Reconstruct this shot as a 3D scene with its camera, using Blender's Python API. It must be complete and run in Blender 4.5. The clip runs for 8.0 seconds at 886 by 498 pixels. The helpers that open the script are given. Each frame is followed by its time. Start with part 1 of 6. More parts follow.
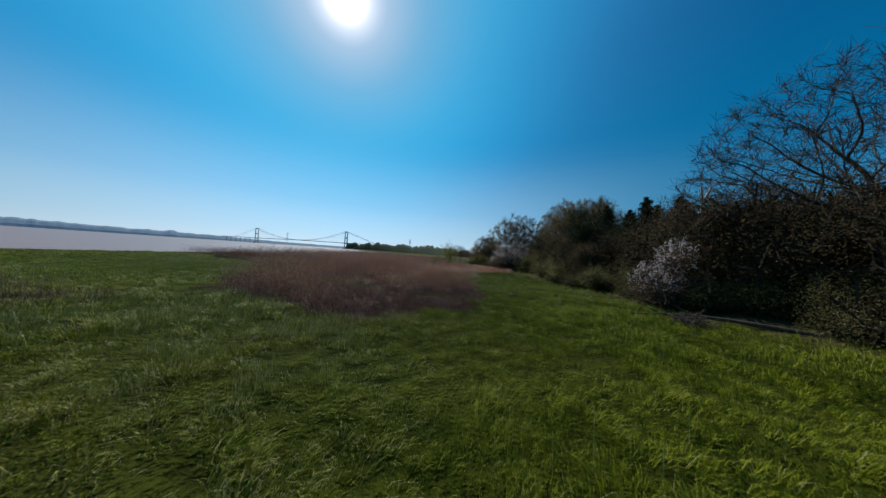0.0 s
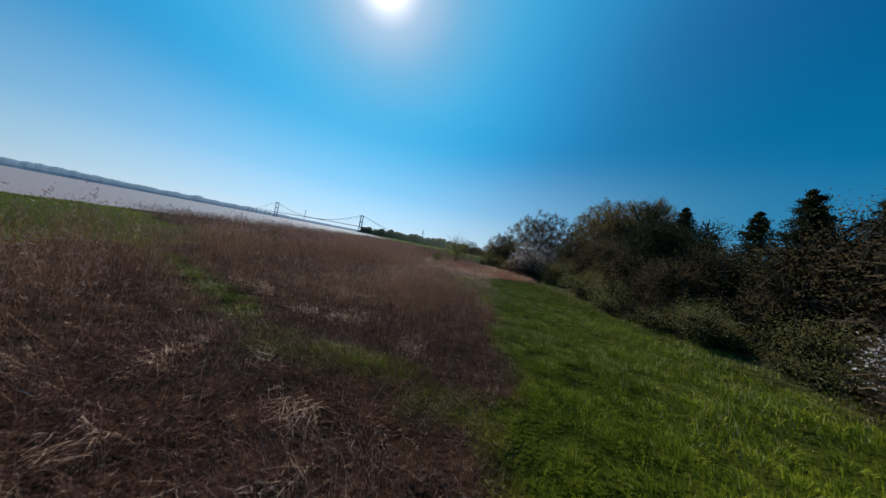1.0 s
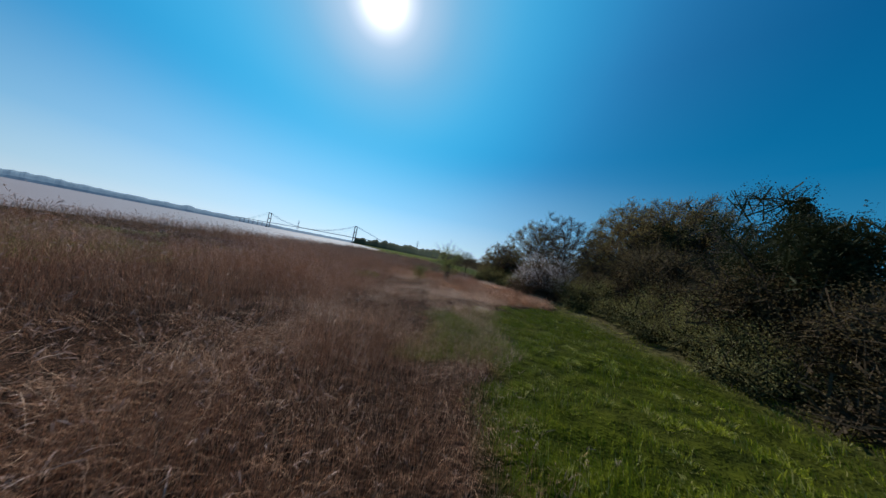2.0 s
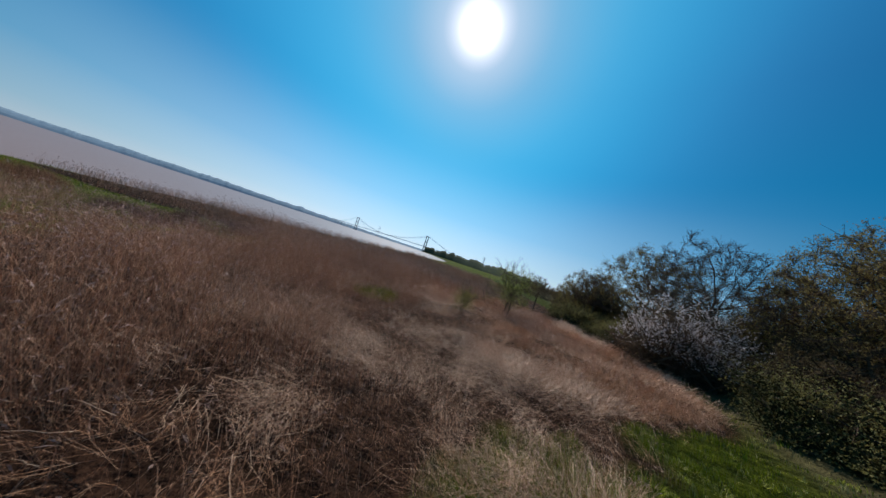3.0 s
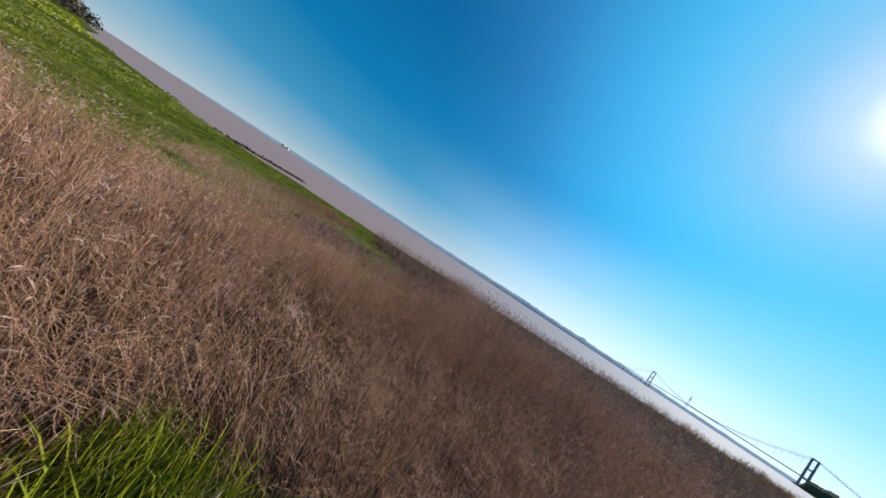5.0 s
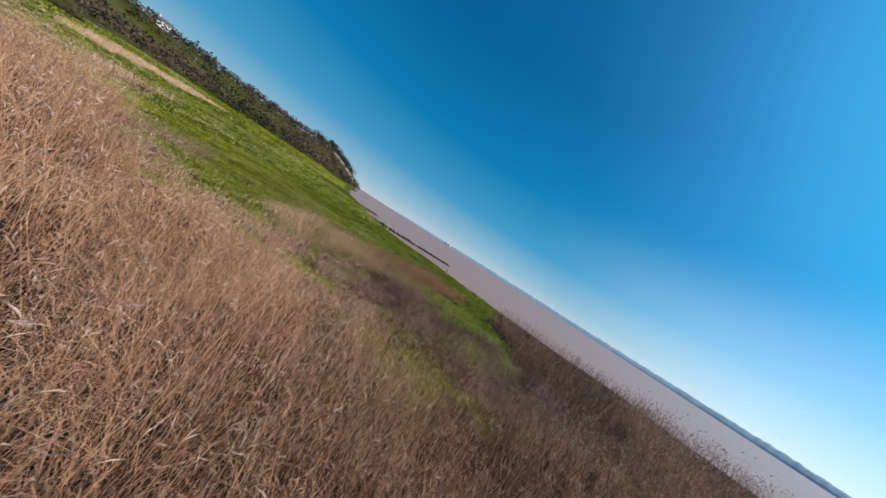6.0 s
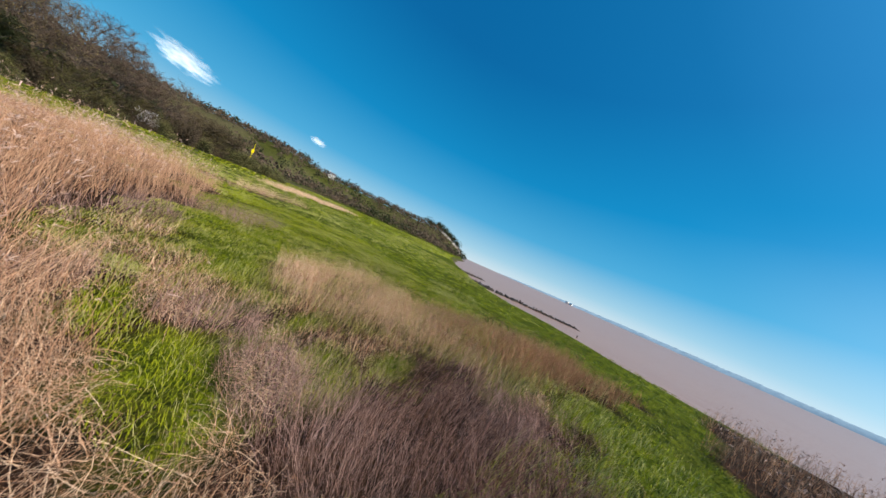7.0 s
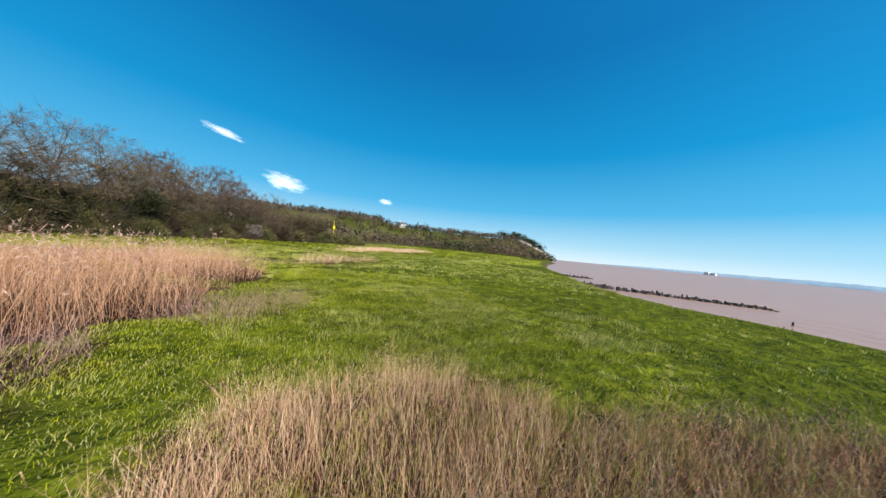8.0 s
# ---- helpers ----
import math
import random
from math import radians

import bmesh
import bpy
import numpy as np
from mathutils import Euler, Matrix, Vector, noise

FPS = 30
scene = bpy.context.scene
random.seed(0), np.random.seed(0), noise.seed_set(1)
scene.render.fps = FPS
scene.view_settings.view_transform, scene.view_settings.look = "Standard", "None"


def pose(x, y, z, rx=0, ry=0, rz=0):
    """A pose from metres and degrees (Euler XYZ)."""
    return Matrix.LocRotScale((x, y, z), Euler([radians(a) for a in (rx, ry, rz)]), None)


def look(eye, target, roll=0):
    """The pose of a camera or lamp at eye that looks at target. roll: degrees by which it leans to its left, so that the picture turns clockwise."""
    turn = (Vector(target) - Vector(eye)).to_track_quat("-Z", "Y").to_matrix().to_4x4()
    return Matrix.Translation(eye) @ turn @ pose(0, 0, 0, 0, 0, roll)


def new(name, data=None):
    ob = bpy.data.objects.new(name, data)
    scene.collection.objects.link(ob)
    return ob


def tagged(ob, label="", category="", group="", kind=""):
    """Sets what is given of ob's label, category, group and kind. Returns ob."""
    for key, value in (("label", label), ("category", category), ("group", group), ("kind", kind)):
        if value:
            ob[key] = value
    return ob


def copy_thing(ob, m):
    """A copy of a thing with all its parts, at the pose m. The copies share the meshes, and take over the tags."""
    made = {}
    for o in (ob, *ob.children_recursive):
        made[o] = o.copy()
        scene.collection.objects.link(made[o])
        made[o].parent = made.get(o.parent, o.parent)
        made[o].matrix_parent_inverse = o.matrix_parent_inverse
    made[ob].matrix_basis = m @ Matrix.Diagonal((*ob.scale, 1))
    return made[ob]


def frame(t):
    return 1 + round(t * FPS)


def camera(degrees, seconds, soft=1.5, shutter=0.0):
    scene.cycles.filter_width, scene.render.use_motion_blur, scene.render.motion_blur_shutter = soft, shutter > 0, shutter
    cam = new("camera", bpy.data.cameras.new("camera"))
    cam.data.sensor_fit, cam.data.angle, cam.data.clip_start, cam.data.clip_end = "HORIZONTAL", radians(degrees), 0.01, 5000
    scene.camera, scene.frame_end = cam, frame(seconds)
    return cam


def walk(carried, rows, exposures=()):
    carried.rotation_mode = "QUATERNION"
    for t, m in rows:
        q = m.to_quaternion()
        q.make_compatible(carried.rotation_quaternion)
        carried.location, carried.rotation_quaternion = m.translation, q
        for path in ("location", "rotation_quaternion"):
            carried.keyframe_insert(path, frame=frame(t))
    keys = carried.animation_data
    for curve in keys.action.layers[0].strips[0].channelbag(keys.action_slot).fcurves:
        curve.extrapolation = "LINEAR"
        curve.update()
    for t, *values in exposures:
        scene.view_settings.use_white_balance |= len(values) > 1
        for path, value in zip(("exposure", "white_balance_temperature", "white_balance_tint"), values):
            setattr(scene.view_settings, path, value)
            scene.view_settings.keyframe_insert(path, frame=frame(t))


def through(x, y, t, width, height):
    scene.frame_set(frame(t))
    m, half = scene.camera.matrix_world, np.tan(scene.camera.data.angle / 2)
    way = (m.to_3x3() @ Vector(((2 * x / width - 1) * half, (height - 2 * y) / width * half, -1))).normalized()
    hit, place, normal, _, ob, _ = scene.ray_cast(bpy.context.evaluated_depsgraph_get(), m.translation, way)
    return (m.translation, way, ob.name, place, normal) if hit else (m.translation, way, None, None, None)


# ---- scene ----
cam = camera(120.1, 8.0, soft=1.5, shutter=0.05)
PATH = [
    (0, (0.001, 0.002, 2.200), (0.003, 2.001, 2.246), 3.9),
    (0.25, (0.165, 2.254, 2.252), (0.137, 4.254, 2.259), 6.6),
    (0.5, (0.342, 4.480, 2.318), (0.293, 6.480, 2.317), 8.4),
    (0.75, (0.551, 6.620, 2.363), (0.485, 8.619, 2.357), 9.7),
    (1, (0.758, 8.715, 2.374), (0.673, 10.713, 2.361), 10.6),
    (1.25, (0.950, 10.820, 2.355), (0.874, 12.818, 2.340), 10.6),
    (1.5, (1.117, 13.083, 2.401), (1.064, 15.082, 2.410), 10.4),
    (1.75, (1.252, 15.439, 2.484), (1.213, 17.438, 2.530), 10.2),
    (2, (1.350, 17.843, 2.596), (1.290, 19.841, 2.677), 10.7),
    (2.25, (1.405, 20.247, 2.729), (1.264, 22.239, 2.834), 12.0),
    (2.5, (1.412, 22.607, 2.880), (1.102, 24.580, 2.988), 14.9),
    (2.75, (1.351, 24.802, 3.004), (0.834, 26.733, 3.077), 16.0),
    (3, (1.373, 26.954, 3.103), (0.787, 28.866, 3.167), 18.0),
    (3.25, (1.155, 28.961, 3.148), (0.373, 30.800, 3.209), 21.1),
    (3.5, (0.833, 30.912, 3.187), (-0.149, 32.654, 3.261), 24.6),
    (3.75, (0.417, 32.783, 3.218), (-0.773, 34.390, 3.233), 27.0),
    (4, (-0.146, 34.540, 3.301), (-1.533, 35.980, 3.345), 28.8),
    (4.25, (-0.729, 36.024, 3.202), (-2.318, 37.238, 3.230), 30.8),
    (4.5, (-1.515, 37.480, 3.126), (-3.274, 38.432, 3.148), 32.2),
    (4.75, (-2.501, 38.812, 3.065), (-4.390, 39.468, 3.085), 33.0),
    (5, (-3.689, 39.949, 3.022), (-5.661, 40.285, 3.039), 33.3),
    (5.25, (-5.075, 40.822, 3.014), (-7.075, 40.823, 3.020), 33.4),
    (5.5, (-6.654, 41.352, 3.076), (-8.625, 41.016, 3.051), 33.0),
    (5.75, (-8.352, 41.640, 3.129), (-10.247, 41.001, 3.087), 33.2),
    (6, (-10.098, 41.647, 3.117), (-11.879, 40.739, 3.071), 32.9),
    (6.25, (-11.818, 41.338, 2.995), (-13.454, 40.189, 2.956), 31.5),
    (6.5, (-13.404, 40.756, 2.840), (-14.879, 39.405, 2.808), 29.3),
    (6.75, (-14.751, 39.948, 2.741), (-16.061, 38.437, 2.707), 27.1),
    (7, (-15.955, 38.719, 2.655), (-17.102, 37.081, 2.649), 24.0),
    (7.25, (-16.889, 37.560, 2.538), (-17.864, 35.814, 2.516), 19.4),
    (7.5, (-17.674, 36.180, 2.538), (-18.473, 34.347, 2.542), 15.3),
    (7.75, (-18.200, 34.706, 2.557), (-18.878, 32.824, 2.557), 10.8),
    (8, (-18.574, 33.156, 2.591), (-19.155, 31.242, 2.587), 5.6),
]
walk(cam, [(t, look(eye, target, roll)) for t, eye, target, roll in PATH], exposures=[(0.0, -0.54, 6500, 10), (1.2, -0.48, 6500, 10), (2.5, -0.42, 6600, 11), (3.5, -0.5, 6650, 12), (4.0, -0.58, 6650, 12), (5.5, 0.1, 6750, 11), (6.0, 0.0, 6780, 10), (6.5, 0.1, 6800, 10), (7.2, 0.47, 6900, 10), (8.0, 0.64, 6950, 10)])

# ---- light: a clear spring noon, the sun over the estuary ----
SUN_AZ, SUN_EL = radians(-24.5), radians(42.5)
TO_SUN = Vector((math.sin(SUN_AZ) * math.cos(SUN_EL), math.cos(SUN_AZ) * math.cos(SUN_EL), math.sin(SUN_EL)))
world = bpy.data.worlds.new("world")
scene.world = world
world.use_nodes = True
wn, wl = world.node_tree.nodes, world.node_tree.links
wn.clear()
w_out, w_bg, w_sky = wn.new("ShaderNodeOutputWorld"), wn.new("ShaderNodeBackground"), wn.new("ShaderNodeTexSky")
w_sky.sky_type, w_sky.sun_disc = "NISHITA", False
w_sky.sun_elevation, w_sky.sun_rotation = SUN_EL, SUN_AZ
w_sky.air_density, w_sky.dust_density, w_sky.ozone_density, w_sky.altitude = 1.0, 0.25, 3.5, 0
w_hsv = wn.new("ShaderNodeHueSaturation")
w_hsv.inputs["Saturation"].default_value = 1.35
wl.new(w_sky.outputs[0], w_hsv.inputs["Color"])
w_bg.inputs["Strength"].default_value = 1.0
w_dim = wn.new("ShaderNodeVectorMath")
w_dim.operation = "SCALE"
w_dim.inputs["Scale"].default_value = 0.085
wl.new(w_hsv.outputs[0], w_dim.inputs[0])
# the sun's own disc and the bright aureole that stands round it
w_tc, w_dot, w_ramp = wn.new("ShaderNodeTexCoord"), wn.new("ShaderNodeVectorMath"), wn.new("ShaderNodeValToRGB")
w_dot.operation = "DOT_PRODUCT"
w_dot.inputs[1].default_value = TO_SUN
wl.new(w_tc.outputs["Generated"], w_dot.inputs[0])
w_acos = wn.new("ShaderNodeMath")
w_acos.operation = "ARCCOSINE"
wl.new(w_dot.outputs["Value"], w_acos.inputs[0])
w_map = wn.new("ShaderNodeMapRange")
w_map.inputs["From Min"].default_value, w_map.inputs["From Max"].default_value = 0.0, radians(90)
wl.new(w_acos.outputs[0], w_map.inputs["Value"])
wl.new(w_map.outputs[0], w_ramp.inputs[0])
ramp = w_ramp.color_ramp
ramp.interpolation = "B_SPLINE"
for at, col in ((0.0, (1, 1, 1)), (0.022, (0.8, 0.8, 0.8)), (0.042, (0.34, 0.36, 0.38)), (0.07, (0.18, 0.235, 0.27)), (0.14, (0.068, 0.175, 0.24)), (0.26, (0.018, 0.16, 0.26)), (0.42, (0.011, 0.066, 0.132)), (0.54, (0.005, 0.03, 0.062)), (0.68, (0.0, 0.012, 0.026)), (1.0, (0, 0, 0))):
    el = ramp.elements.new(at) if 0 < at < 1 else ramp.elements[0 if at == 0 else -1]
    el.color = (*col, 1)
w_glow, w_add = wn.new("ShaderNodeBackground"), wn.new("ShaderNodeAddShader")
w_glow.inputs["Strength"].default_value = 3.0
wl.new(w_ramp.outputs[0], w_glow.inputs["Color"])
# the deep clear blue overhead that pales towards the horizon
w_sep, w_grad, w_mixsky = wn.new("ShaderNodeSeparateXYZ"), wn.new("ShaderNodeValToRGB"), wn.new("ShaderNodeMix")
wl.new(w_tc.outputs["Generated"], w_sep.inputs[0])
wl.new(w_sep.outputs["Z"], w_grad.inputs[0])
grad = w_grad.color_ramp
for at, col in ((0.0, (0.46, 0.6, 0.7)), (0.05, (0.27, 0.49, 0.65)), (0.16, (0.05, 0.315, 0.57)), (0.34, (0.0, 0.195, 0.45)), (0.6, (0.0, 0.104, 0.3)), (1.0, (0.0, 0.075, 0.23))):
    el = grad.elements.new(at) if 0 < at < 1 else grad.elements[0 if at == 0 else -1]
    el.color = (*col, 1)
w_mixsky.data_type = "RGBA"
w_mixsky.inputs["Factor"].default_value = 0.96
wl.new(w_dim.outputs[0], w_mixsky.inputs["A"])
wl.new(w_grad.outputs[0], w_mixsky.inputs["B"])
# the pale haze low in the sky on the sun's side
w_low, w_near, w_haze, w_hcol, w_sum = (wn.new(k) for k in ("ShaderNodeMapRange", "ShaderNodeMapRange", "ShaderNodeMath", "ShaderNodeVectorMath", "ShaderNodeVectorMath"))
w_low.interpolation_type = w_near.interpolation_type = "SMOOTHSTEP"
for node, a, b in ((w_low, 0.42, -0.02), (w_near, 0.3, 0.85)):
    node.inputs["From Min"].default_value, node.inputs["From Max"].default_value = a, b
wl.new(w_sep.outputs["Z"], w_low.inputs["Value"])
wl.new(w_dot.outputs["Value"], w_near.inputs["Value"])
w_haze.operation, w_hcol.operation, w_sum.operation = "MULTIPLY", "SCALE", "ADD"
wl.new(w_low.outputs[0], w_haze.inputs[0])
wl.new(w_near.outputs[0], w_haze.inputs[1])
w_hcol.inputs[0].default_value = (0.44, 0.46, 0.44)
wl.new(w_haze.outputs[0], w_hcol.inputs["Scale"])
wl.new(w_mixsky.outputs["Result"], w_sum.inputs[0])
wl.new(w_hcol.outputs[0], w_sum.inputs[1])
wl.new(w_sum.outputs[0], w_bg.inputs["Color"])
wl.new(w_bg.outputs[0], w_add.inputs[0])
wl.new(w_glow.outputs[0], w_add.inputs[1])
wl.new(w_add.outputs[0], w_out.inputs["Surface"])

sun = new("sun", bpy.data.lights.new("sun", "SUN"))
sun.data.energy, sun.data.angle, sun.data.color = 5.0, radians(0.55), (1.0, 0.95, 0.87)
sun.matrix_world = look(TO_SUN * 100, (0, 0, 0))


# ---- small tools ----
def rng(seed):
    return np.random.default_rng(seed)


def vnoise(x, y, seed=0):
    """Smooth value noise in 0..1 for arrays."""
    xi, yi = np.floor(x).astype(np.int64), np.floor(y).astype(np.int64)
    fx, fy = x - xi, y - yi
    fx, fy = fx * fx * (3 - 2 * fx), fy * fy * (3 - 2 * fy)

    def h(a, b):
        n = (a * 374761393 + b * 668265263 + seed * 974711) & 0x7FFFFFFF
        n = ((n ^ (n >> 13)) * 1274126177) & 0x7FFFFFFF
        return ((n ^ (n >> 16)) & 0xFFFF) / 65535.0

    return (h(xi, yi) * (1 - fx) + h(xi + 1, yi) * fx) * (1 - fy) + (h(xi, yi + 1) * (1 - fx) + h(xi + 1, yi + 1) * fx) * fy


def fbm(x, y, seed=0, octaves=3):
    out, amp, tot = 0 * x, 1.0, 0.0
    for o in range(octaves):
        out, tot = out + amp * vnoise(x * 2**o, y * 2**o, seed + o), tot + amp
        amp *= 0.5
    return out / tot


def smooth(v, a, b):
    v = np.clip((v - a) / (b - a), 0, 1)
    return v * v * (3 - 2 * v)


def mesh_of(name, verts, faces, material, smooth_shade=False):
    """A mesh from an array of corners and a list of arrays of faces (triangles or quads)."""
    me = bpy.data.meshes.new(name)
    verts = np.asarray(verts, np.float32)
    faces = [np.asarray(f, np.int32) for f in (faces if isinstance(faces, list) else [faces]) if len(f)]
    me.vertices.add(len(verts))
    me.vertices.foreach_set("co", verts.ravel())
    sizes = np.concatenate([np.full(len(f), f.shape[1], np.int32) for f in faces])
    me.loops.add(int(sizes.sum()))
    me.loops.foreach_set("vertex_index", np.concatenate([f.ravel() for f in faces]))
    me.polygons.add(len(sizes))
    me.polygons.foreach_set("loop_start", np.r_[0, np.cumsum(sizes)[:-1]].astype(np.int32))
    me.polygons.foreach_set("use_smooth", np.full(len(sizes), smooth_shade))
    me.update(calc_edges=True)
    me.materials.append(material)
    return me


def part(name, me, parent, label=""):
    ob = new(name, me)
    ob.parent = parent
    return tagged(ob, label)


def thing(name, place, label, category, group="", kind=""):
    ob = new(name)
    ob.empty_display_size = 0.3
    ob.matrix_basis = Matrix.Translation(place)
    return tagged(ob, label, category, group, kind)


def tubes(p0, p1, r0, r1, sides=4):
    """Tapered tubes between rows of points: corners and faces."""
    p0, p1 = np.asarray(p0, float), np.asarray(p1, float)
    n = len(p0)
    way = p1 - p0
    way /= np.maximum(np.linalg.norm(way, axis=1, keepdims=True), 1e-9)
    ref = np.where(np.abs(way[:, 2:]) > 0.9, np.array([[1.0, 0, 0]]), np.array([[0, 0, 1.0]]))
    u = np.cross(way, ref)
    u /= np.linalg.norm(u, axis=1, keepdims=True)
    v = np.cross(way, u)
    a = np.arange(sides) * 2 * np.pi / sides
    ring = np.cos(a)[None, :, None] * u[:, None] + np.sin(a)[None, :, None] * v[:, None]
    low = p0[:, None] + ring * np.asarray(r0).reshape(-1, 1, 1)
    high = p1[:, None] + ring * np.asarray(r1).reshape(-1, 1, 1)
    verts = np.concatenate([low, high], 1).reshape(-1, 3)
    k = np.arange(sides)
    q = np.stack([k, (k + 1) % sides, (k + 1) % sides + sides, k + sides], -1)
    faces = (np.arange(n)[:, None, None] * 2 * sides + q).reshape(-1, 4)
    return verts, faces


def boxes(rows):
    """Boxes from rows of centre and size: corners and faces."""
    rows = np.asarray(rows, float).reshape(-1, 6)
    c = np.array([[x, y, z] for x in (-0.5, 0.5) for y in (-0.5, 0.5) for z in (-0.5, 0.5)])
    verts = (rows[:, None, :3] + c[None] * rows[:, None, 3:]).reshape(-1, 3)
    q = np.array([[0, 1, 3, 2], [4, 6, 7, 5], [0, 4, 5, 1], [2, 3, 7, 6], [0, 2, 6, 4], [1, 5, 7, 3]])
    return verts, (np.arange(len(rows))[:, None, None] * 8 + q).reshape(-1, 4)


def leaves(at, size, r, flat=0.0):
    """Leaf-shaped cards at rows of points: corners and faces."""
    n = len(at)
    a = r.normal(size=(n, 3))
    a[:, 2] *= 1 - flat
    a /= np.linalg.norm(a, axis=1, keepdims=True)
    b = np.cross(a, r.normal(size=(n, 3)))
    b /= np.linalg.norm(b, axis=1, keepdims=True)
    s = np.asarray(size).reshape(-1, 1) * r.uniform(0.6, 1.3, (n, 1))
    at = np.asarray(at)
    verts = np.stack([at - a * s * 0.5, at + b * s * 0.28, at + a * s * 0.5, at - b * s * 0.28], 1).reshape(-1, 3)
    return verts, np.arange(4 * n).reshape(-1, 4)


def flakes(at, size, r):
    """Small pointed leaves at rows of points, one triangle each: corners and faces."""
    n = len(at)
    a = r.normal(size=(n, 3))
    a /= np.linalg.norm(a, axis=1, keepdims=True)
    b = np.cross(a, r.normal(size=(n, 3)))
    b /= np.linalg.norm(b, axis=1, keepdims=True)
    s = size * r.uniform(0.6, 1.35, (n, 1))
    at = np.asarray(at)
    verts = np.stack([at - a * s * 0.4 + b * s * 0.36, at - a * s * 0.3 - b * s * 0.36, at + a * s * 0.6], 1).reshape(-1, 3)
    return verts, np.arange(3 * n).reshape(-1, 3)


# ---- materials ----
def material(name, base, spread=0.0, rough=0.8, scale=3.0, island=0.0, bump=0.0, through=0.0, second=None, metal=0.0, fine=None, spec=0.06):
    """A surface: a base colour that drifts to a second one over noise of two sizes, piece by piece if wanted."""
    m = bpy.data.materials.new(name)
    m.use_nodes = True
    n, l = m.node_tree.nodes, m.node_tree.links
    b = n["Principled BSDF"]
    b.inputs["Roughness"].default_value, b.inputs["Metallic"].default_value = rough, metal
    b.inputs["Specular IOR Level"].default_value = spec
    tc, big, small = n.new("ShaderNodeTexCoord"), n.new("ShaderNodeTexNoise"), n.new("ShaderNodeTexNoise")
    big.inputs["Scale"].default_value, small.inputs["Scale"].default_value = scale, fine or scale * 9
    big.inputs["Detail"].default_value, small.inputs["Detail"].default_value = 4, 3
    for t in (big, small):
        l.new(tc.outputs["Object"], t.inputs["Vector"])
    mixf = n.new("ShaderNodeMath")
    mixf.operation = "MULTIPLY_ADD"
    mixf.inputs[1].default_value, mixf.inputs[2].default_value = 0.5, 0.0
    l.new(small.outputs["Fac"], mixf.inputs[0])
    addf = n.new("ShaderNodeMath")
    addf.operation = "MULTIPLY_ADD"
    addf.inputs[1].default_value = 0.5
    l.new(big.outputs["Fac"], addf.inputs[0])
    l.new(mixf.outputs[0], addf.inputs[2])
    fac = addf.outputs[0]
    if island:
        geo, isl = n.new("ShaderNodeNewGeometry"), n.new("ShaderNodeMix")
        isl.inputs["Factor"].default_value = island
        l.new(fac, isl.inputs["A"])
        l.new(geo.outputs["Random Per Island"], isl.inputs["B"])
        fac = isl.outputs["Result"]
    con = n.new("ShaderNodeMapRange")
    con.inputs["From Min"].default_value, con.inputs["From Max"].default_value = (0.15, 0.85) if island else (0.3, 0.7)
    l.new(fac, con.inputs["Value"])
    mix = n.new("ShaderNodeMix")
    mix.data_type = "RGBA"
    second = second or tuple(c * (1 - spread) for c in base)
    mix.inputs["A"].default_value, mix.inputs["B"].default_value = (*second, 1), (*base, 1)
    l.new(con.outputs[0], mix.inputs["Factor"])
    l.new(mix.outputs["Result"], b.inputs["Base Color"])
    if bump:
        bp = n.new("ShaderNodeBump")
        bp.inputs["Strength"].default_value, bp.inputs["Distance"].default_value = bump, 0.05
        l.new(addf.outputs[0], bp.inputs["Height"])
        l.new(bp.outputs[0], b.inputs["Normal"])
    if through:
        tr, ms = n.new("ShaderNodeBsdfTranslucent"), n.new("ShaderNodeMixShader")
        ms.inputs[0].default_value = through
        l.new(mix.outputs["Result"], tr.inputs["Color"])
        l.new(b.outputs[0], ms.inputs[1])
        l.new(tr.outputs[0], ms.inputs[2])
        l.new(ms.outputs[0], n["Material Output"].inputs["Surface"])
    return m


GRASS = material("grass_blade", (0.36, 0.36, 0.018), second=(0.13, 0.165, 0.006), scale=0.3, island=0.35, rough=0.55, spec=0.1)
# Short turf, its colour raised above GRASS for the front light it meets.
TURF_LIT = material("lit_turf_blade", (0.42, 0.4, 0.022), second=(0.15, 0.19, 0.006), scale=0.3, island=0.3, rough=0.6, spec=0.08)
GRASS_DRY = material("dry_grass_blade", (0.54, 0.46, 0.19), second=(0.26, 0.26, 0.055), scale=0.4, island=0.6, rough=0.5, through=0.1, spec=0.15)
REED = material("reed_straw", (0.81, 0.47, 0.285), second=(0.18, 0.06, 0.029), scale=0.4, island=0.5, rough=0.65, through=0.03, spec=0.06)
PLUME = material("reed_plume", (0.76, 0.53, 0.43), second=(0.36, 0.2, 0.15), scale=0.3, island=0.6, rough=0.9, through=0.1)
LODGED = material("lodged_reed_straw", (0.62, 0.325, 0.178), second=(0.1, 0.034, 0.016), scale=0.45, island=0.6, rough=0.65, spec=0.06)
STRAW = material("bleached_straw", (0.92, 0.615, 0.4), second=(0.36, 0.172, 0.098), scale=0.5, island=0.65, rough=0.5, spec=0.3)
WEED = material("dead_weed_stem", (0.29, 0.15, 0.115), second=(0.05, 0.021, 0.016), scale=0.5, island=0.6, rough=0.85)
# Grey-mauve weeds, also coloured lighter than WEED for the front light on them.
WEED_GREY_LIT = material("grey_lit_weed_stem", (0.48, 0.29, 0.235), second=(0.12, 0.06, 0.048), scale=0.5, island=0.6, rough=0.85)
BARK = material("bark", (0.12, 0.095, 0.078), second=(0.05, 0.038, 0.032), scale=2.0, rough=0.9, bump=0.4)
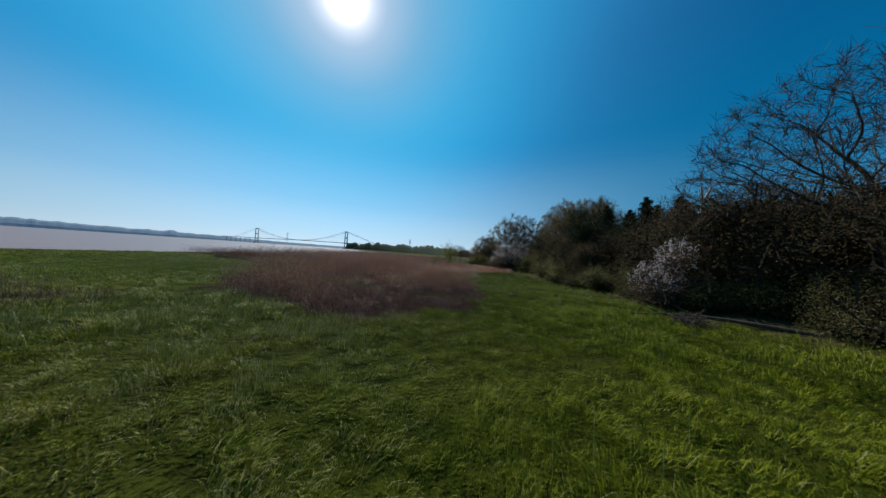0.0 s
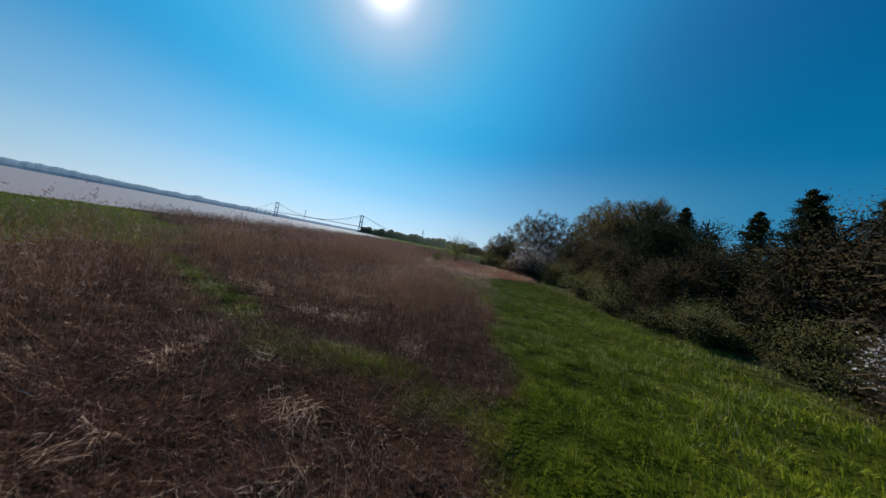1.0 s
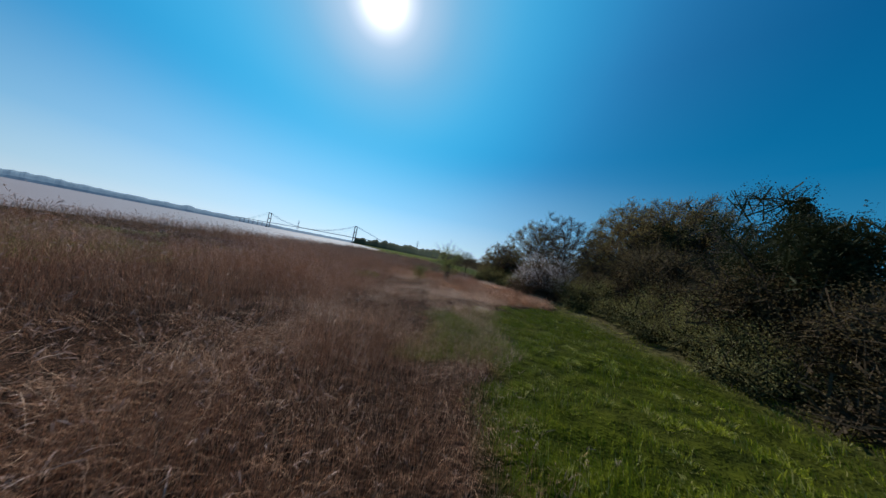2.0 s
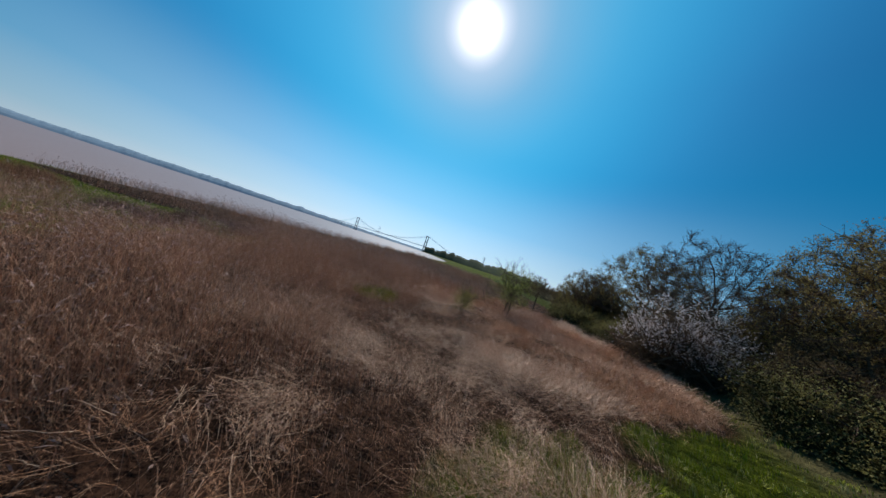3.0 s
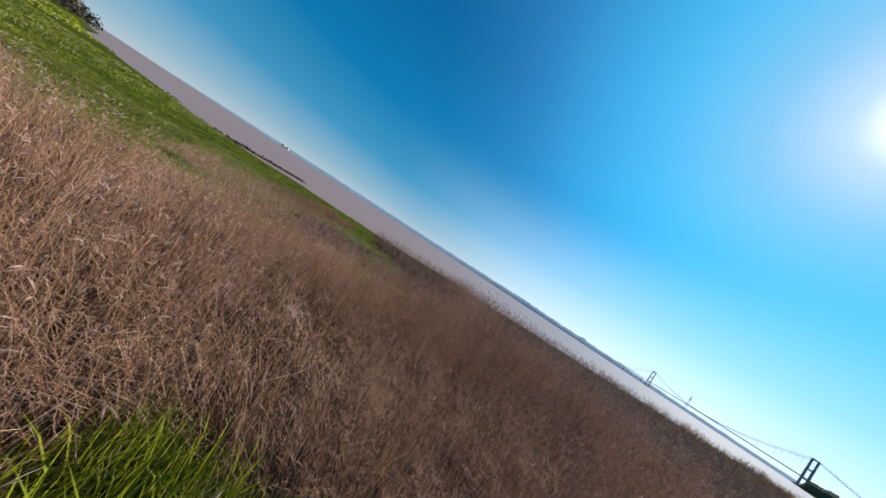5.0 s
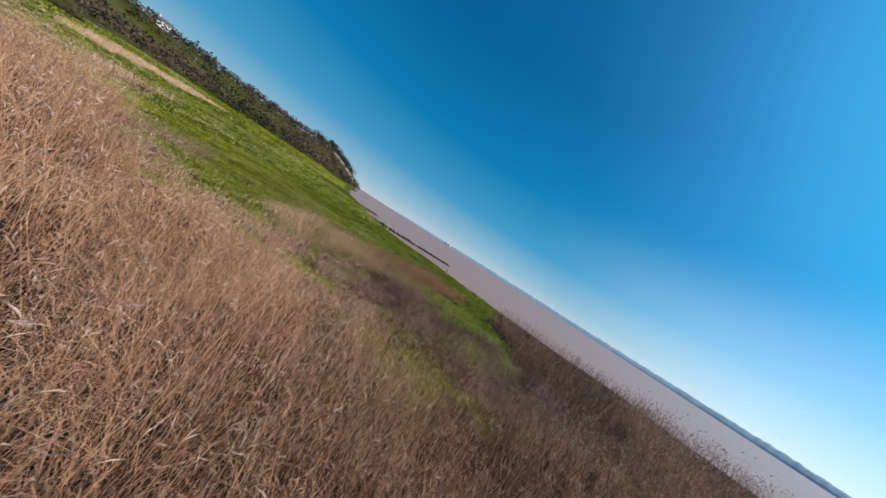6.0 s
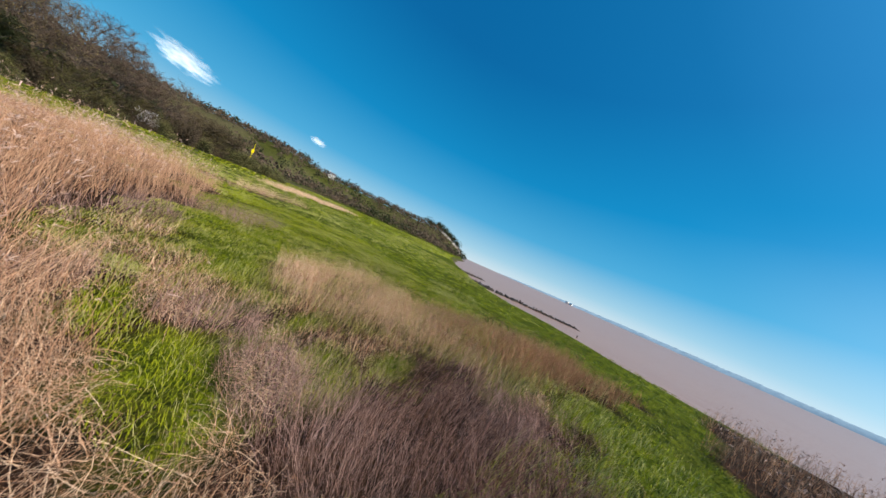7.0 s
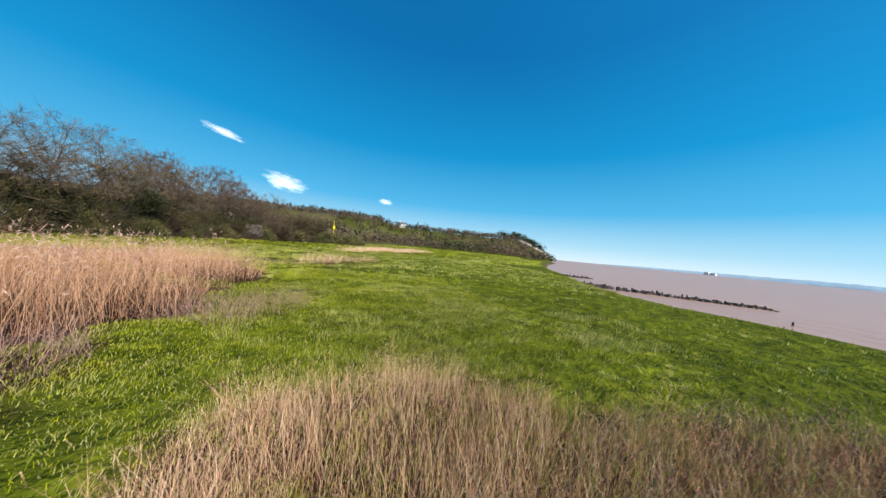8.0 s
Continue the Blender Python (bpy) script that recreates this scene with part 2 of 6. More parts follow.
TWIG = material("twig", (0.16, 0.108, 0.08), second=(0.07, 0.046, 0.034), scale=1.0, rough=0.85, island=0.5)
IVY = material("ivy_leaf", (0.06, 0.1, 0.025), second=(0.02, 0.045, 0.01), scale=0.8, island=0.6, rough=0.4, through=0.15)
BUD = material("opening_leaf", (0.4, 0.3, 0.1), second=(0.17, 0.12, 0.05), scale=0.5, island=0.7, rough=0.6, through=0.35)
SCRUB = material("scrub_leaf", (0.21, 0.155, 0.075), second=(0.075, 0.056, 0.027), scale=0.5, island=0.3, rough=0.8, through=0.4)
SCRUB_OLIVE = material("hawthorn_leaf", (0.19, 0.17, 0.058), second=(0.06, 0.055, 0.02), scale=0.35, island=0.3, rough=0.8, through=0.4)
SCRUB_GREEN = material("bramble_leaf", (0.33, 0.3, 0.1), second=(0.12, 0.1, 0.04), scale=0.6, island=0.3, rough=0.6, through=0.4, spec=0.2)
SCRUB_BROWN = material("bare_scrub_twig", (0.17, 0.115, 0.078), second=(0.065, 0.045, 0.032), scale=0.6, island=0.6, rough=0.8, through=0.25)
# Dark browns that put the shade inside bushes into the filler twigs' colour.
THICKET_SHADE = material("thicket_shade_twigs", (0.1, 0.072, 0.045), second=(0.03, 0.022, 0.014), scale=1.4, fine=16.0, rough=0.9, bump=1.0)
BRAMBLE_SHADE = material("bramble_shade_stems", (0.08, 0.075, 0.03), second=(0.026, 0.023, 0.011), scale=1.8, fine=20.0, rough=0.85, bump=1.0)
DARK_LEAF = material("evergreen_leaf", (0.055, 0.06, 0.024), second=(0.016, 0.02, 0.009), scale=0.5, island=0.3, rough=0.6, through=0.2)
BLOSSOM = material("blossom_petal", (0.84, 0.77, 0.75), second=(0.6, 0.51, 0.49), scale=1.0, island=0.7, rough=0.7, through=0.35)
WILLOW_LEAF = material("willow_leaf", (0.46, 0.5, 0.12), second=(0.28, 0.32, 0.07), scale=0.8, island=0.7, rough=0.6, through=0.6)
MUD_ROCK = material("cliff_rock", (0.52, 0.46, 0.41), second=(0.24, 0.185, 0.155), scale=0.15, rough=0.9, bump=0.6)
# Blue-grey in place of green: distance haze is painted into the hills' colour.
HAZED_LAND = material("far_shore_haze", (0.24, 0.33, 0.4), second=(0.16, 0.23, 0.29), scale=0.006, rough=1.0, fine=0.04)
FAR_WOOD = material("far_wood", (0.06, 0.075, 0.04), second=(0.03, 0.04, 0.025), scale=0.02, island=0.4, rough=0.9)
BRIDGE_PAINT = material("grey_bridge_paint", (0.3, 0.33, 0.35), second=(0.22, 0.25, 0.27), scale=0.05, rough=0.6)
OLD_WOOD = material("wet_old_wood", (0.07, 0.055, 0.045), second=(0.03, 0.025, 0.02), scale=2.0, rough=0.7, bump=0.5)
LOG_WOOD = material("fallen_wood", (0.13, 0.1, 0.08), second=(0.06, 0.045, 0.035), scale=2.5, rough=0.85, bump=0.5)
PALE_WOOD = material("weathered_dead_wood", (0.72, 0.66, 0.58), second=(0.42, 0.37, 0.32), scale=2.0, rough=0.85, bump=0.5)
YELLOW = material("yellow_paint", (0.85, 0.66, 0.01), second=(0.75, 0.52, 0.01), scale=3.0, rough=0.45)
WHITEWASH = material("white_render", (0.78, 0.76, 0.72), second=(0.66, 0.64, 0.6), scale=0.6, rough=0.85)
SLATE = material("slate_roof", (0.13, 0.13, 0.14), second=(0.08, 0.08, 0.09), scale=1.5, rough=0.6)
GLASS_DARK = material("window_glass", (0.03, 0.035, 0.04), spread=0.3, rough=0.1, spec=0.5)
ROCK = material("shore_stone", (0.1, 0.085, 0.075), second=(0.05, 0.04, 0.035), scale=1.0, rough=0.7, bump=0.5)

GROUND = bpy.data.materials.new("meadow_soil")
GROUND.use_nodes = True
gn, gl = GROUND.node_tree.nodes, GROUND.node_tree.links
g_b, g_tc, g_at = gn["Principled BSDF"], gn.new("ShaderNodeTexCoord"), gn.new("ShaderNodeVertexColor")
g_at.layer_name = "cover"
g_b.inputs["Roughness"].default_value = 0.9
g_b.inputs["Specular IOR Level"].default_value = 0.03
g_sep = gn.new("ShaderNodeSeparateColor")
gl.new(g_at.outputs["Color"], g_sep.inputs[0])
g_n1, g_n2, g_n3 = (gn.new("ShaderNodeTexNoise") for _ in range(3))
for node, sc, det in ((g_n1, 0.18, 4), (g_n2, 1.7, 5), (g_n3, 14.0, 4)):
    node.inputs["Scale"].default_value, node.inputs["Detail"].default_value = sc, det
    gl.new(g_tc.outputs["Object"], node.inputs["Vector"])


def g_mix(fac, a, b):
    mx = gn.new("ShaderNodeMix")
    mx.data_type = "RGBA"
    for sock, val in (("Factor", fac), ("A", a), ("B", b)):
        if isinstance(val, tuple):
            mx.inputs[sock].default_value = (*val, 1)
        elif isinstance(val, float):
            mx.inputs[sock].default_value = val
        else:
            gl.new(val, mx.inputs[sock])
    return mx.outputs["Result"]


def g_range(sock, a, b):
    mr = gn.new("ShaderNodeMapRange")
    mr.inputs["From Min"].default_value, mr.inputs["From Max"].default_value = a, b
    gl.new(sock, mr.inputs["Value"])
    return mr.outputs[0]


# Grass floor darkened in its colour for the shaded gaps between blades.
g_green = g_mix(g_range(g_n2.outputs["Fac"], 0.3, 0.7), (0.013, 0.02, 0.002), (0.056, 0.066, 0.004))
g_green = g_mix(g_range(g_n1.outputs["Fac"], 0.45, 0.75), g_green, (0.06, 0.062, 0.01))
g_turf_lit = g_mix(g_range(g_n2.outputs["Fac"], 0.3, 0.7), (0.035, 0.048, 0.004), (0.12, 0.135, 0.009))
g_green = g_mix(g_at.outputs["Alpha"], g_green, g_turf_lit)
# Straw litter coloured near black, standing for deep shade under the reeds.
g_straw_shade = g_mix(g_range(g_n2.outputs["Fac"], 0.3, 0.7), (0.014, 0.007, 0.004), (0.055, 0.027, 0.016))
g_mud = g_mix(g_range(g_n2.outputs["Fac"], 0.3, 0.7), (0.06, 0.048, 0.032), (0.11, 0.082, 0.06))
g_leaf = g_mix(g_range(g_n2.outputs["Fac"], 0.3, 0.7), (0.05, 0.045, 0.02), (0.12, 0.1, 0.045))
g_col = g_mix(g_sep.outputs["Red"], g_green, g_straw_shade)
g_col = g_mix(g_sep.outputs["Green"], g_col, g_leaf)
g_col = g_mix(g_sep.outputs["Blue"], g_col, g_mud)
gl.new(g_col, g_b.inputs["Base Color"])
g_bump = gn.new("ShaderNodeBump")
g_bump.inputs["Strength"].default_value, g_bump.inputs["Distance"].default_value = 1.0, 0.5
g_hum = gn.new("ShaderNodeMath")
g_hum.operation = "MULTIPLY_ADD"
g_hum.inputs[1].default_value = 0.2
gl.new(g_n3.outputs["Fac"], g_hum.inputs[0])
gl.new(g_n2.outputs["Fac"], g_hum.inputs[2])
gl.new(g_hum.outputs[0], g_bump.inputs["Height"])
gl.new(g_bump.outputs[0], g_b.inputs["Normal"])

WATER = bpy.data.materials.new("silty_water")
WATER.use_nodes = True
vn, vl = WATER.node_tree.nodes, WATER.node_tree.links
v_b, v_tc = vn["Principled BSDF"], vn.new("ShaderNodeTexCoord")
v_b.inputs["Roughness"].default_value = 0.32
v_b.inputs["Specular IOR Level"].default_value = 0.36
v_b.inputs["IOR"].default_value = 1.33
v_map = vn.new("ShaderNodeMapping")
v_map.inputs["Rotation"].default_value[2] = 0.4
v_map.inputs["Scale"].default_value = (1.0, 0.35, 1.0)
vl.new(v_tc.outputs["Object"], v_map.inputs["Vector"])
v_w, v_c = vn.new("ShaderNodeTexNoise"), vn.new("ShaderNodeTexNoise")
v_w.inputs["Scale"].default_value, v_w.inputs["Detail"].default_value = 0.55, 7
v_c.inputs["Scale"].default_value, v_c.inputs["Detail"].default_value = 0.02, 5
vl.new(v_map.outputs[0], v_w.inputs["Vector"])
vl.new(v_map.outputs[0], v_c.inputs["Vector"])
v_mix = vn.new("ShaderNodeMix")
v_mix.data_type = "RGBA"
v_mix.inputs["A"].default_value, v_mix.inputs["B"].default_value = (0.27, 0.142, 0.094, 1), (0.36, 0.2, 0.138, 1)
vl.new(v_c.outputs["Fac"], v_mix.inputs["Factor"])
vl.new(v_mix.outputs["Result"], v_b.inputs["Base Color"])
v_bp = vn.new("ShaderNodeBump")
v_bp.inputs["Strength"].default_value, v_bp.inputs["Distance"].default_value = 0.8, 0.5
vl.new(v_w.outputs["Fac"], v_bp.inputs["Height"])
vl.new(v_bp.outputs[0], v_b.inputs["Normal"])

# ---- the lie of the land ----
SHORE_Y = [-3000, -900, -420, -345, -322, -260, -120, -47, -13, 8, 14, 20, 42, 70, 120, 250, 600, 1300, 2060, 2200, 5000]
SHORE_X = [900, 300, 0, -210, -300, -265, -140, -82, -60, -47, -44.5, -42.5, -42, -43, -46, -62, -150, -420, -790, -700, 600]
TREE_Y = [-400, -120, -70, -46, -17, 2, 9, 20, 35, 50, 62, 90, 150, 300, 2000]
TREE_X = [-120, -22, 2, 12, 15.5, 15, 14, 13, 13, 13.5, 13, 13, 18, 10, -300]
# The camera's own course in plan; cover is densest and finest along it.
CAMERA_TRACK = [(0, -6), (0, 0), (0.7, 8), (1.2, 13), (1.4, 20), (1.4, 27), (0.5, 33), (-1, 38), (-4, 41.5), (-9, 42.6), (-13.5, 41.3), (-17, 38.5), (-19, 35), (-19.8, 31), (-20.5, 26)]
WATER_Z = -2.6


def shore_x(y):
    return np.interp(y, SHORE_Y, SHORE_X) + 1.5 * (vnoise(y * 0.12, 0 * y, 5) - 0.5)


def ground_z(x, y):
    d = x - shore_x(y)
    bank = -3.0 * (1 - smooth(d, -3.5, 2.0)) - 2.0 * (1 - smooth(d, -60, -4))
    roll = 0.35 * (fbm(x * 0.06, y * 0.06, 3) - 0.5) + 0.16 * (vnoise(x * 0.55, y * 0.55, 9) - 0.5) + 0.12 * (vnoise(x * 1.15, y * 1.15, 19) - 0.5)
    inland = x - np.interp(y, TREE_Y, TREE_X)
    rise = 0.9 * smooth(inland, -1.0, 7) + 5.0 * smooth(inland, 8, 70) * smooth(-y, -140, 60)
    hill = 13 * smooth(-y, 170, 330) * smooth(d, 6, 60) * (0.8 + 0.4 * vnoise(x * 0.012, y * 0.012, 4))
    cliff = 12 * smooth(-y, 215, 290) * smooth(d, 3, 14)
    rise = rise + 1.5 * smooth(-y, 30, 190) * (1 - smooth(inland, 0, 20))
    return bank + roll * smooth(d, 0, 6) + rise * smooth(d, 10, 40) + hill + cliff


def gz(x, y):
    return float(ground_z(np.array([float(x)]), np.array([float(y)]))[0])


def track_distance(x, y):
    pts = np.array(CAMERA_TRACK, float)
    best = np.full(x.shape, 1e9)
    for a, b in zip(pts[:-1], pts[1:]):
        ab = b - a
        k = np.clip(((x - a[0]) * ab[0] + (y - a[1]) * ab[1]) / (ab @ ab), 0, 1)
        best = np.minimum(best, np.hypot(x - a[0] - k * ab[0], y - a[1] - k * ab[1]))
    return best


def inside(x, y, poly, wobble=1.0, seed=1):
    """Whether points lie in a plan outline whose edge is made uneven."""
    x = x + wobble * 2 * (fbm(x * 0.5, y * 0.5, seed) - 0.5)
    y = y + wobble * 2 * (fbm(x * 0.5, y * 0.5, seed + 7) - 0.5)
    hit = np.zeros(x.shape, bool)
    for (ax, ay), (bx, by) in zip(poly, poly[1:] + poly[:1]):
        if ay != by:
            hit ^= ((ay > y) != (by > y)) & (x < (bx - ax) * (y - ay) / (by - ay) + ax)
    return hit




def soft_inside(x, y, poly, wobble=1.8, seed=1):
    """How deep in an outline points lie, from 0 at its ragged edge to 1."""
    return sum(inside(x, y, poly, wobble, seed + 11 * k).astype(float) for k in range(5)) / 5


BED_MAIN = [(-5.6, 9.1), (-3, 8.6), (1.0, 9.8), (2.2, 14), (3.0, 24), (4.2, 32), (6.3, 36.5), (9, 38.5), (12.6, 41.5), (12.4, 50), (11, 62), (6, 90), (-8, 120), (-38, 125), (-41, 70), (-41, 49), (-30, 47), (-21, 46), (-17.2, 43), (-15.8, 39.5), (-15.3, 35), (-13.8, 32.6), (-12.4, 30), (-12.4, 27), (-13.2, 24.5), (-13.4, 15.6), (-11.4, 13.2), (-10.2, 11.4), (-7.6, 9.9)]
BED_WEST = [(-16.2, 31.0), (-16.9, 28.7), (-19.3, 28.0), (-21.2, 29.2), (-25, 31.0), (-30, 33.2), (-31, 36.2), (-25, 35.3), (-20, 33.8), (-17.6, 32.7)]
MOSAIC = [(-13.2, 34), (-14, 32), (-15.4, 30.6), (-16.8, 29.4), (-21, 29), (-26, 33), (-26, 38), (-22, 42), (-18, 40), (-15.6, 38.2), (-14.6, 34)]
BED_WEEDS = [(-16.9, 38.4), (-17.2, 36), (-19.6, 34.4), (-21.6, 36), (-23.5, 40), (-22, 45), (-18.5, 45.2), (-17.2, 41)]
BED_GREY = [(-16.6, 22.2), (-14.5, 21.4), (-13, 22.5), (-13, 25), (-15, 25.5), (-16.8, 24.2)]
BED_STRIP = [(-12.5, 9), (-13, 3), (-16, -1), (-20, -3), (-20.5, -1), (-17, 3), (-14.5, 9)]
BED_SAND = [(-16, -22), (-22, -34), (-42, -66), (-36, -74), (-14, -42)]
BED_FRONT = [(-16, 5.5), (-10.5, 7), (-10.2, 9.2), (-16, 9.5)]
BED_SHORE = [(-20.5, 44), (-24, 41), (-30, 38), (-38, 37), (-41, 42), (-41, 52), (-24, 52)]
BED_LOW = [(-4.6, 9.0), (-3, 8.4), (1.2, 9.6), (2.3, 14), (2.0, 15.6), (-2.4, 15.2), (-4.2, 13.4)]
GREEN_BAND = [(-13.5, 31.0), (-14.8, 34.2), (-15.5, 35.5), (-16.3, 36.1), (-16.6, 35.6), (-15.8, 34.4), (-15.2, 33.7), (-14.6, 31.9)]
GREEN_PATCH = [(-17.1, 34.3), (-18.4, 34.7), (-18.3, 35.3), (-17.4, 35.7)]
GREEN_SPOT = [(-6.4, 39.0), (-5.4, 38.4), (-4.2, 39.2), (-4.5, 40.7), (-5.8, 41.2)]


STRIP = [(-13, 19.4), (-9, 17.7), (-5.2, 15.2), (-3.2, 14.2), (-1, 13.4), (0.8, 12.7), (2.4, 12.6)]
BED_MIX = [(0.9, 24.6), (1.0, 29.5), (2.0, 32.6), (4.2, 34.2), (4.6, 32), (3.4, 25)]


def strip_near(x, y, half=0.34):
    """Whether points lie on the narrow grassy strip through the near end of the bed."""
    x, y = x + 0.9 * (fbm(x * 0.9, y * 0.9, 25) - 0.5), y + 0.9 * (fbm(x * 0.9, y * 0.9, 26) - 0.5)
    pts, best = np.array(STRIP), np.full(x.shape, 1e9)
    for a, b in zip(pts[:-1], pts[1:]):
        ab = b - a
        k = np.clip(((x - a[0]) * ab[0] + (y - a[1]) * ab[1]) / (ab @ ab), 0, 1)
        best = np.minimum(best, np.hypot(x - a[0] - k * ab[0], y - a[1] - k * ab[1]))
    return best < half


def spots(x, y, rows):
    """How strongly points lie in one of several ragged oval spots: rows of centre and half sizes."""
    x, y = x + 0.8 * (fbm(x * 1.1, y * 1.1, 15) - 0.5), y + 0.8 * (fbm(x * 1.1, y * 1.1, 16) - 0.5)
    return sum(np.exp(-(((x - cx) / rx) ** 2) - ((y - cy) / ry) ** 2) for cx, cy, rx, ry in rows)


WEED_SPOTS = [(-18.0, 36.4, 1.3, 0.75), (-20.6, 35.9, 1.9, 1.0), (-16.8, 35.0, 0.5, 0.9), (-15.7, 33.6, 0.8, 0.5), (-22.6, 36.6, 1.0, 0.6), (-15.9, 33.4, 0.6, 0.5), (-14.0, 32.6, 0.6, 0.6), (-19.5, 34.6, 0.7, 0.4), (-21.2, 34.5, 0.6, 0.35), (-13.2, 27.2, 1.0, 1.3), (-12.6, 29.6, 0.6, 0.8)]
STRAW_SPOTS = [(-15.1, 35.9, 1.3, 1.7), (-14.5, 33.2, 0.8, 1.2), (-16.2, 37.6, 0.9, 0.9), (-18.4, 33.7, 1.5, 0.5), (-15.2, 32.4, 0.9, 0.5), (-14.4, 30.8, 0.9, 0.7), (-19.3, 28.3, 0.8, 0.3), (-17.4, 28.9, 0.5, 0.4), (-22.9, 35.4, 0.7, 0.3), (-13.7, 29.0, 0.6, 0.7), (-17.0, 32.6, 0.6, 0.4)]
PALE_SPOTS = [(-3.2, 43.4, 1.6, 1.8), (-0.8, 46.4, 1.6, 2.0), (-5.0, 47.5, 1.4, 1.8), (-1.6, 51, 2.0, 2.4), (-14.6, 34.8, 1.0, 1.9), (-14.6, 37.4, 1.2, 1.4), (3.4, 39.5, 1.6, 2.4), (7.0, 42.5, 1.8, 2.0), (6.6, 47, 1.8, 2.6), (9.6, 45.5, 1.6, 3.0), (8.6, 52, 1.8, 3.0), (-2.2, 25.6, 1.5, 1.4), (-1.7, 30.2, 0.8, 0.7), (-8.6, 39.0, 2.0, 1.3), (2.4, 36.5, 2.2, 4.5), (-1.6, 33.2, 1.6, 1.0), (-1.0, 37.0, 1.6, 1.8), (4.8, 43, 1.8, 3.0), (2.6, 28.0, 0.6, 1.2)]


def green_gap(x, y):
    """Whether points lie on the grassy gaps between the western straw and the weeds."""
    return inside(x, y, GREEN_BAND, 0.5) | inside(x, y, GREEN_PATCH, 0.5)


def straw_cover(x, y):
    bed = inside(x, y, BED_MAIN) & ~inside(x, y, GREEN_SPOT, 0.4) & ~strip_near(x, y) & ~inside(x, y, BED_MIX, 0.9)
    bed |= (spots(x, y, WEED_SPOTS) > 0.5) | (spots(x, y, STRAW_SPOTS) > 0.5)
    for poly in (BED_WEST, BED_WEEDS, BED_STRIP, BED_SHORE):
        bed |= inside(x, y, poly, 0.6)
    return bed & ~green_gap(x, y)


def west_turf_lit(x, y):
    """How far the short turf between the beds and the shore, its colour raised for front light, has the ground, from 0
    to 1.
    """
    return smooth(-8 - x + 2.5 * (fbm(x * 0.25, y * 0.25, 29) - 0.5), 0, 5) * smooth(y, -300, -220) * (0.45 + 0.55 * smooth(fbm(x * 0.4, y * 0.4, 31), 0.35, 0.6))


GX, GY = -6.0, 22.0
N_GRID = 320
steps = np.sinh(np.linspace(-1, 1, N_GRID) * math.asinh(4600 / 14)) * 14
gx, gy = np.meshgrid(steps + GX, steps + GY)
gx, gy = gx.ravel(), gy.ravel()
gzs = ground_z(gx, gy)
ii = np.arange(N_GRID * N_GRID).reshape(N_GRID, N_GRID)
quads = np.stack([ii[:-1, :-1], ii[:-1, 1:], ii[1:, 1:], ii[1:, :-1]], -1).reshape(-1, 4)
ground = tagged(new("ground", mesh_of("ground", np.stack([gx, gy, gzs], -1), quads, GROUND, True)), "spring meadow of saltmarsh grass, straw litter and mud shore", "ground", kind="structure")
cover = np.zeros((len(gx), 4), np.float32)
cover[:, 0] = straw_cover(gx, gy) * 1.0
cover[:, 1] = smooth(gx - np.interp(gy, TREE_Y, TREE_X), -2.5, 0.5) * smooth(gx - shore_x(gy), 2, 30)
cover[:, 1] = np.where(gy < -75, np.clip(smooth(fbm(gx * 0.01, gy * 0.01, 12), 0.35, 0.6), 0, 1) * np.maximum(smooth(gx - np.interp(gy, TREE_Y, TREE_X), -25, 5), smooth(-gy, 200, 260) * smooth(gx - shore_x(gy), 2, 30)), cover[:, 1])
cover[:, 2] = 1 - smooth(gx - shore_x(gy), -1.8, -0.4)
cover[:, 3] = west_turf_lit(gx, gy)
attr = ground.data.color_attributes.new("cover", "FLOAT_COLOR", "POINT")
attr.data.foreach_set("color", cover.ravel())

wv = np.array([(-4700, -4700, WATER_Z), (3000, -4700, WATER_Z), (3000, 4700, WATER_Z), (-4700, 4700, WATER_Z)])
water = tagged(new("water", mesh_of("water", wv, np.array([[0, 1, 2, 3]]), WATER)), "wide silty brown tidal estuary under a light ripple", "water", kind="structure")


# ---- the far side of the estuary ----
def ribbon(name, rows, seed, material_, label, category, depth=250.0, rough_top=0.25, step_deg=0.12, base=WATER_Z - 1.0):
    """A low wooded land seen across water: rows of azimuth (degrees), distance and height."""
    az = np.arange(rows[0][0], rows[-1][0] + 1e-6, step_deg)
    dist = np.interp(az, [r_[0] for r_ in rows], [r_[1] for r_ in rows])
    high = np.interp(az, [r_[0] for r_ in rows], [r_[2] for r_ in rows])
    high = high * (1 - rough_top + 2 * rough_top * fbm(az * 1.1, 0 * az, seed, 5))
    a = np.radians(az)
    ring = []
    for k, (dd, hh) in enumerate(((0, 0.0), (0.14 * depth, 0.34), (0.45 * depth, 0.75), (depth, 1.0), (1.5 * depth, 0.6))):
        wob = 1 + (0.12 * (fbm(az * 2.3, 0 * az + k, seed + 20 + k, 3) - 0.5) if 0 < k < 4 else 0)
        ring.append(np.stack([np.sin(a) * (dist + dd), np.cos(a) * (dist + dd), base + (high - base) * hh * wob], -1))
    verts = np.stack(ring, 1).reshape(-1, 3)
    n, m = len(az), 5
    i = np.arange(n * m).reshape(n, m)
    faces = np.stack([i[:-1, :-1], i[1:, :-1], i[1:, 1:], i[:-1, 1:]], -1).reshape(-1, 4)
    return tagged(new(name, mesh_of(name, verts, faces, material_)), label, category, kind="structure")


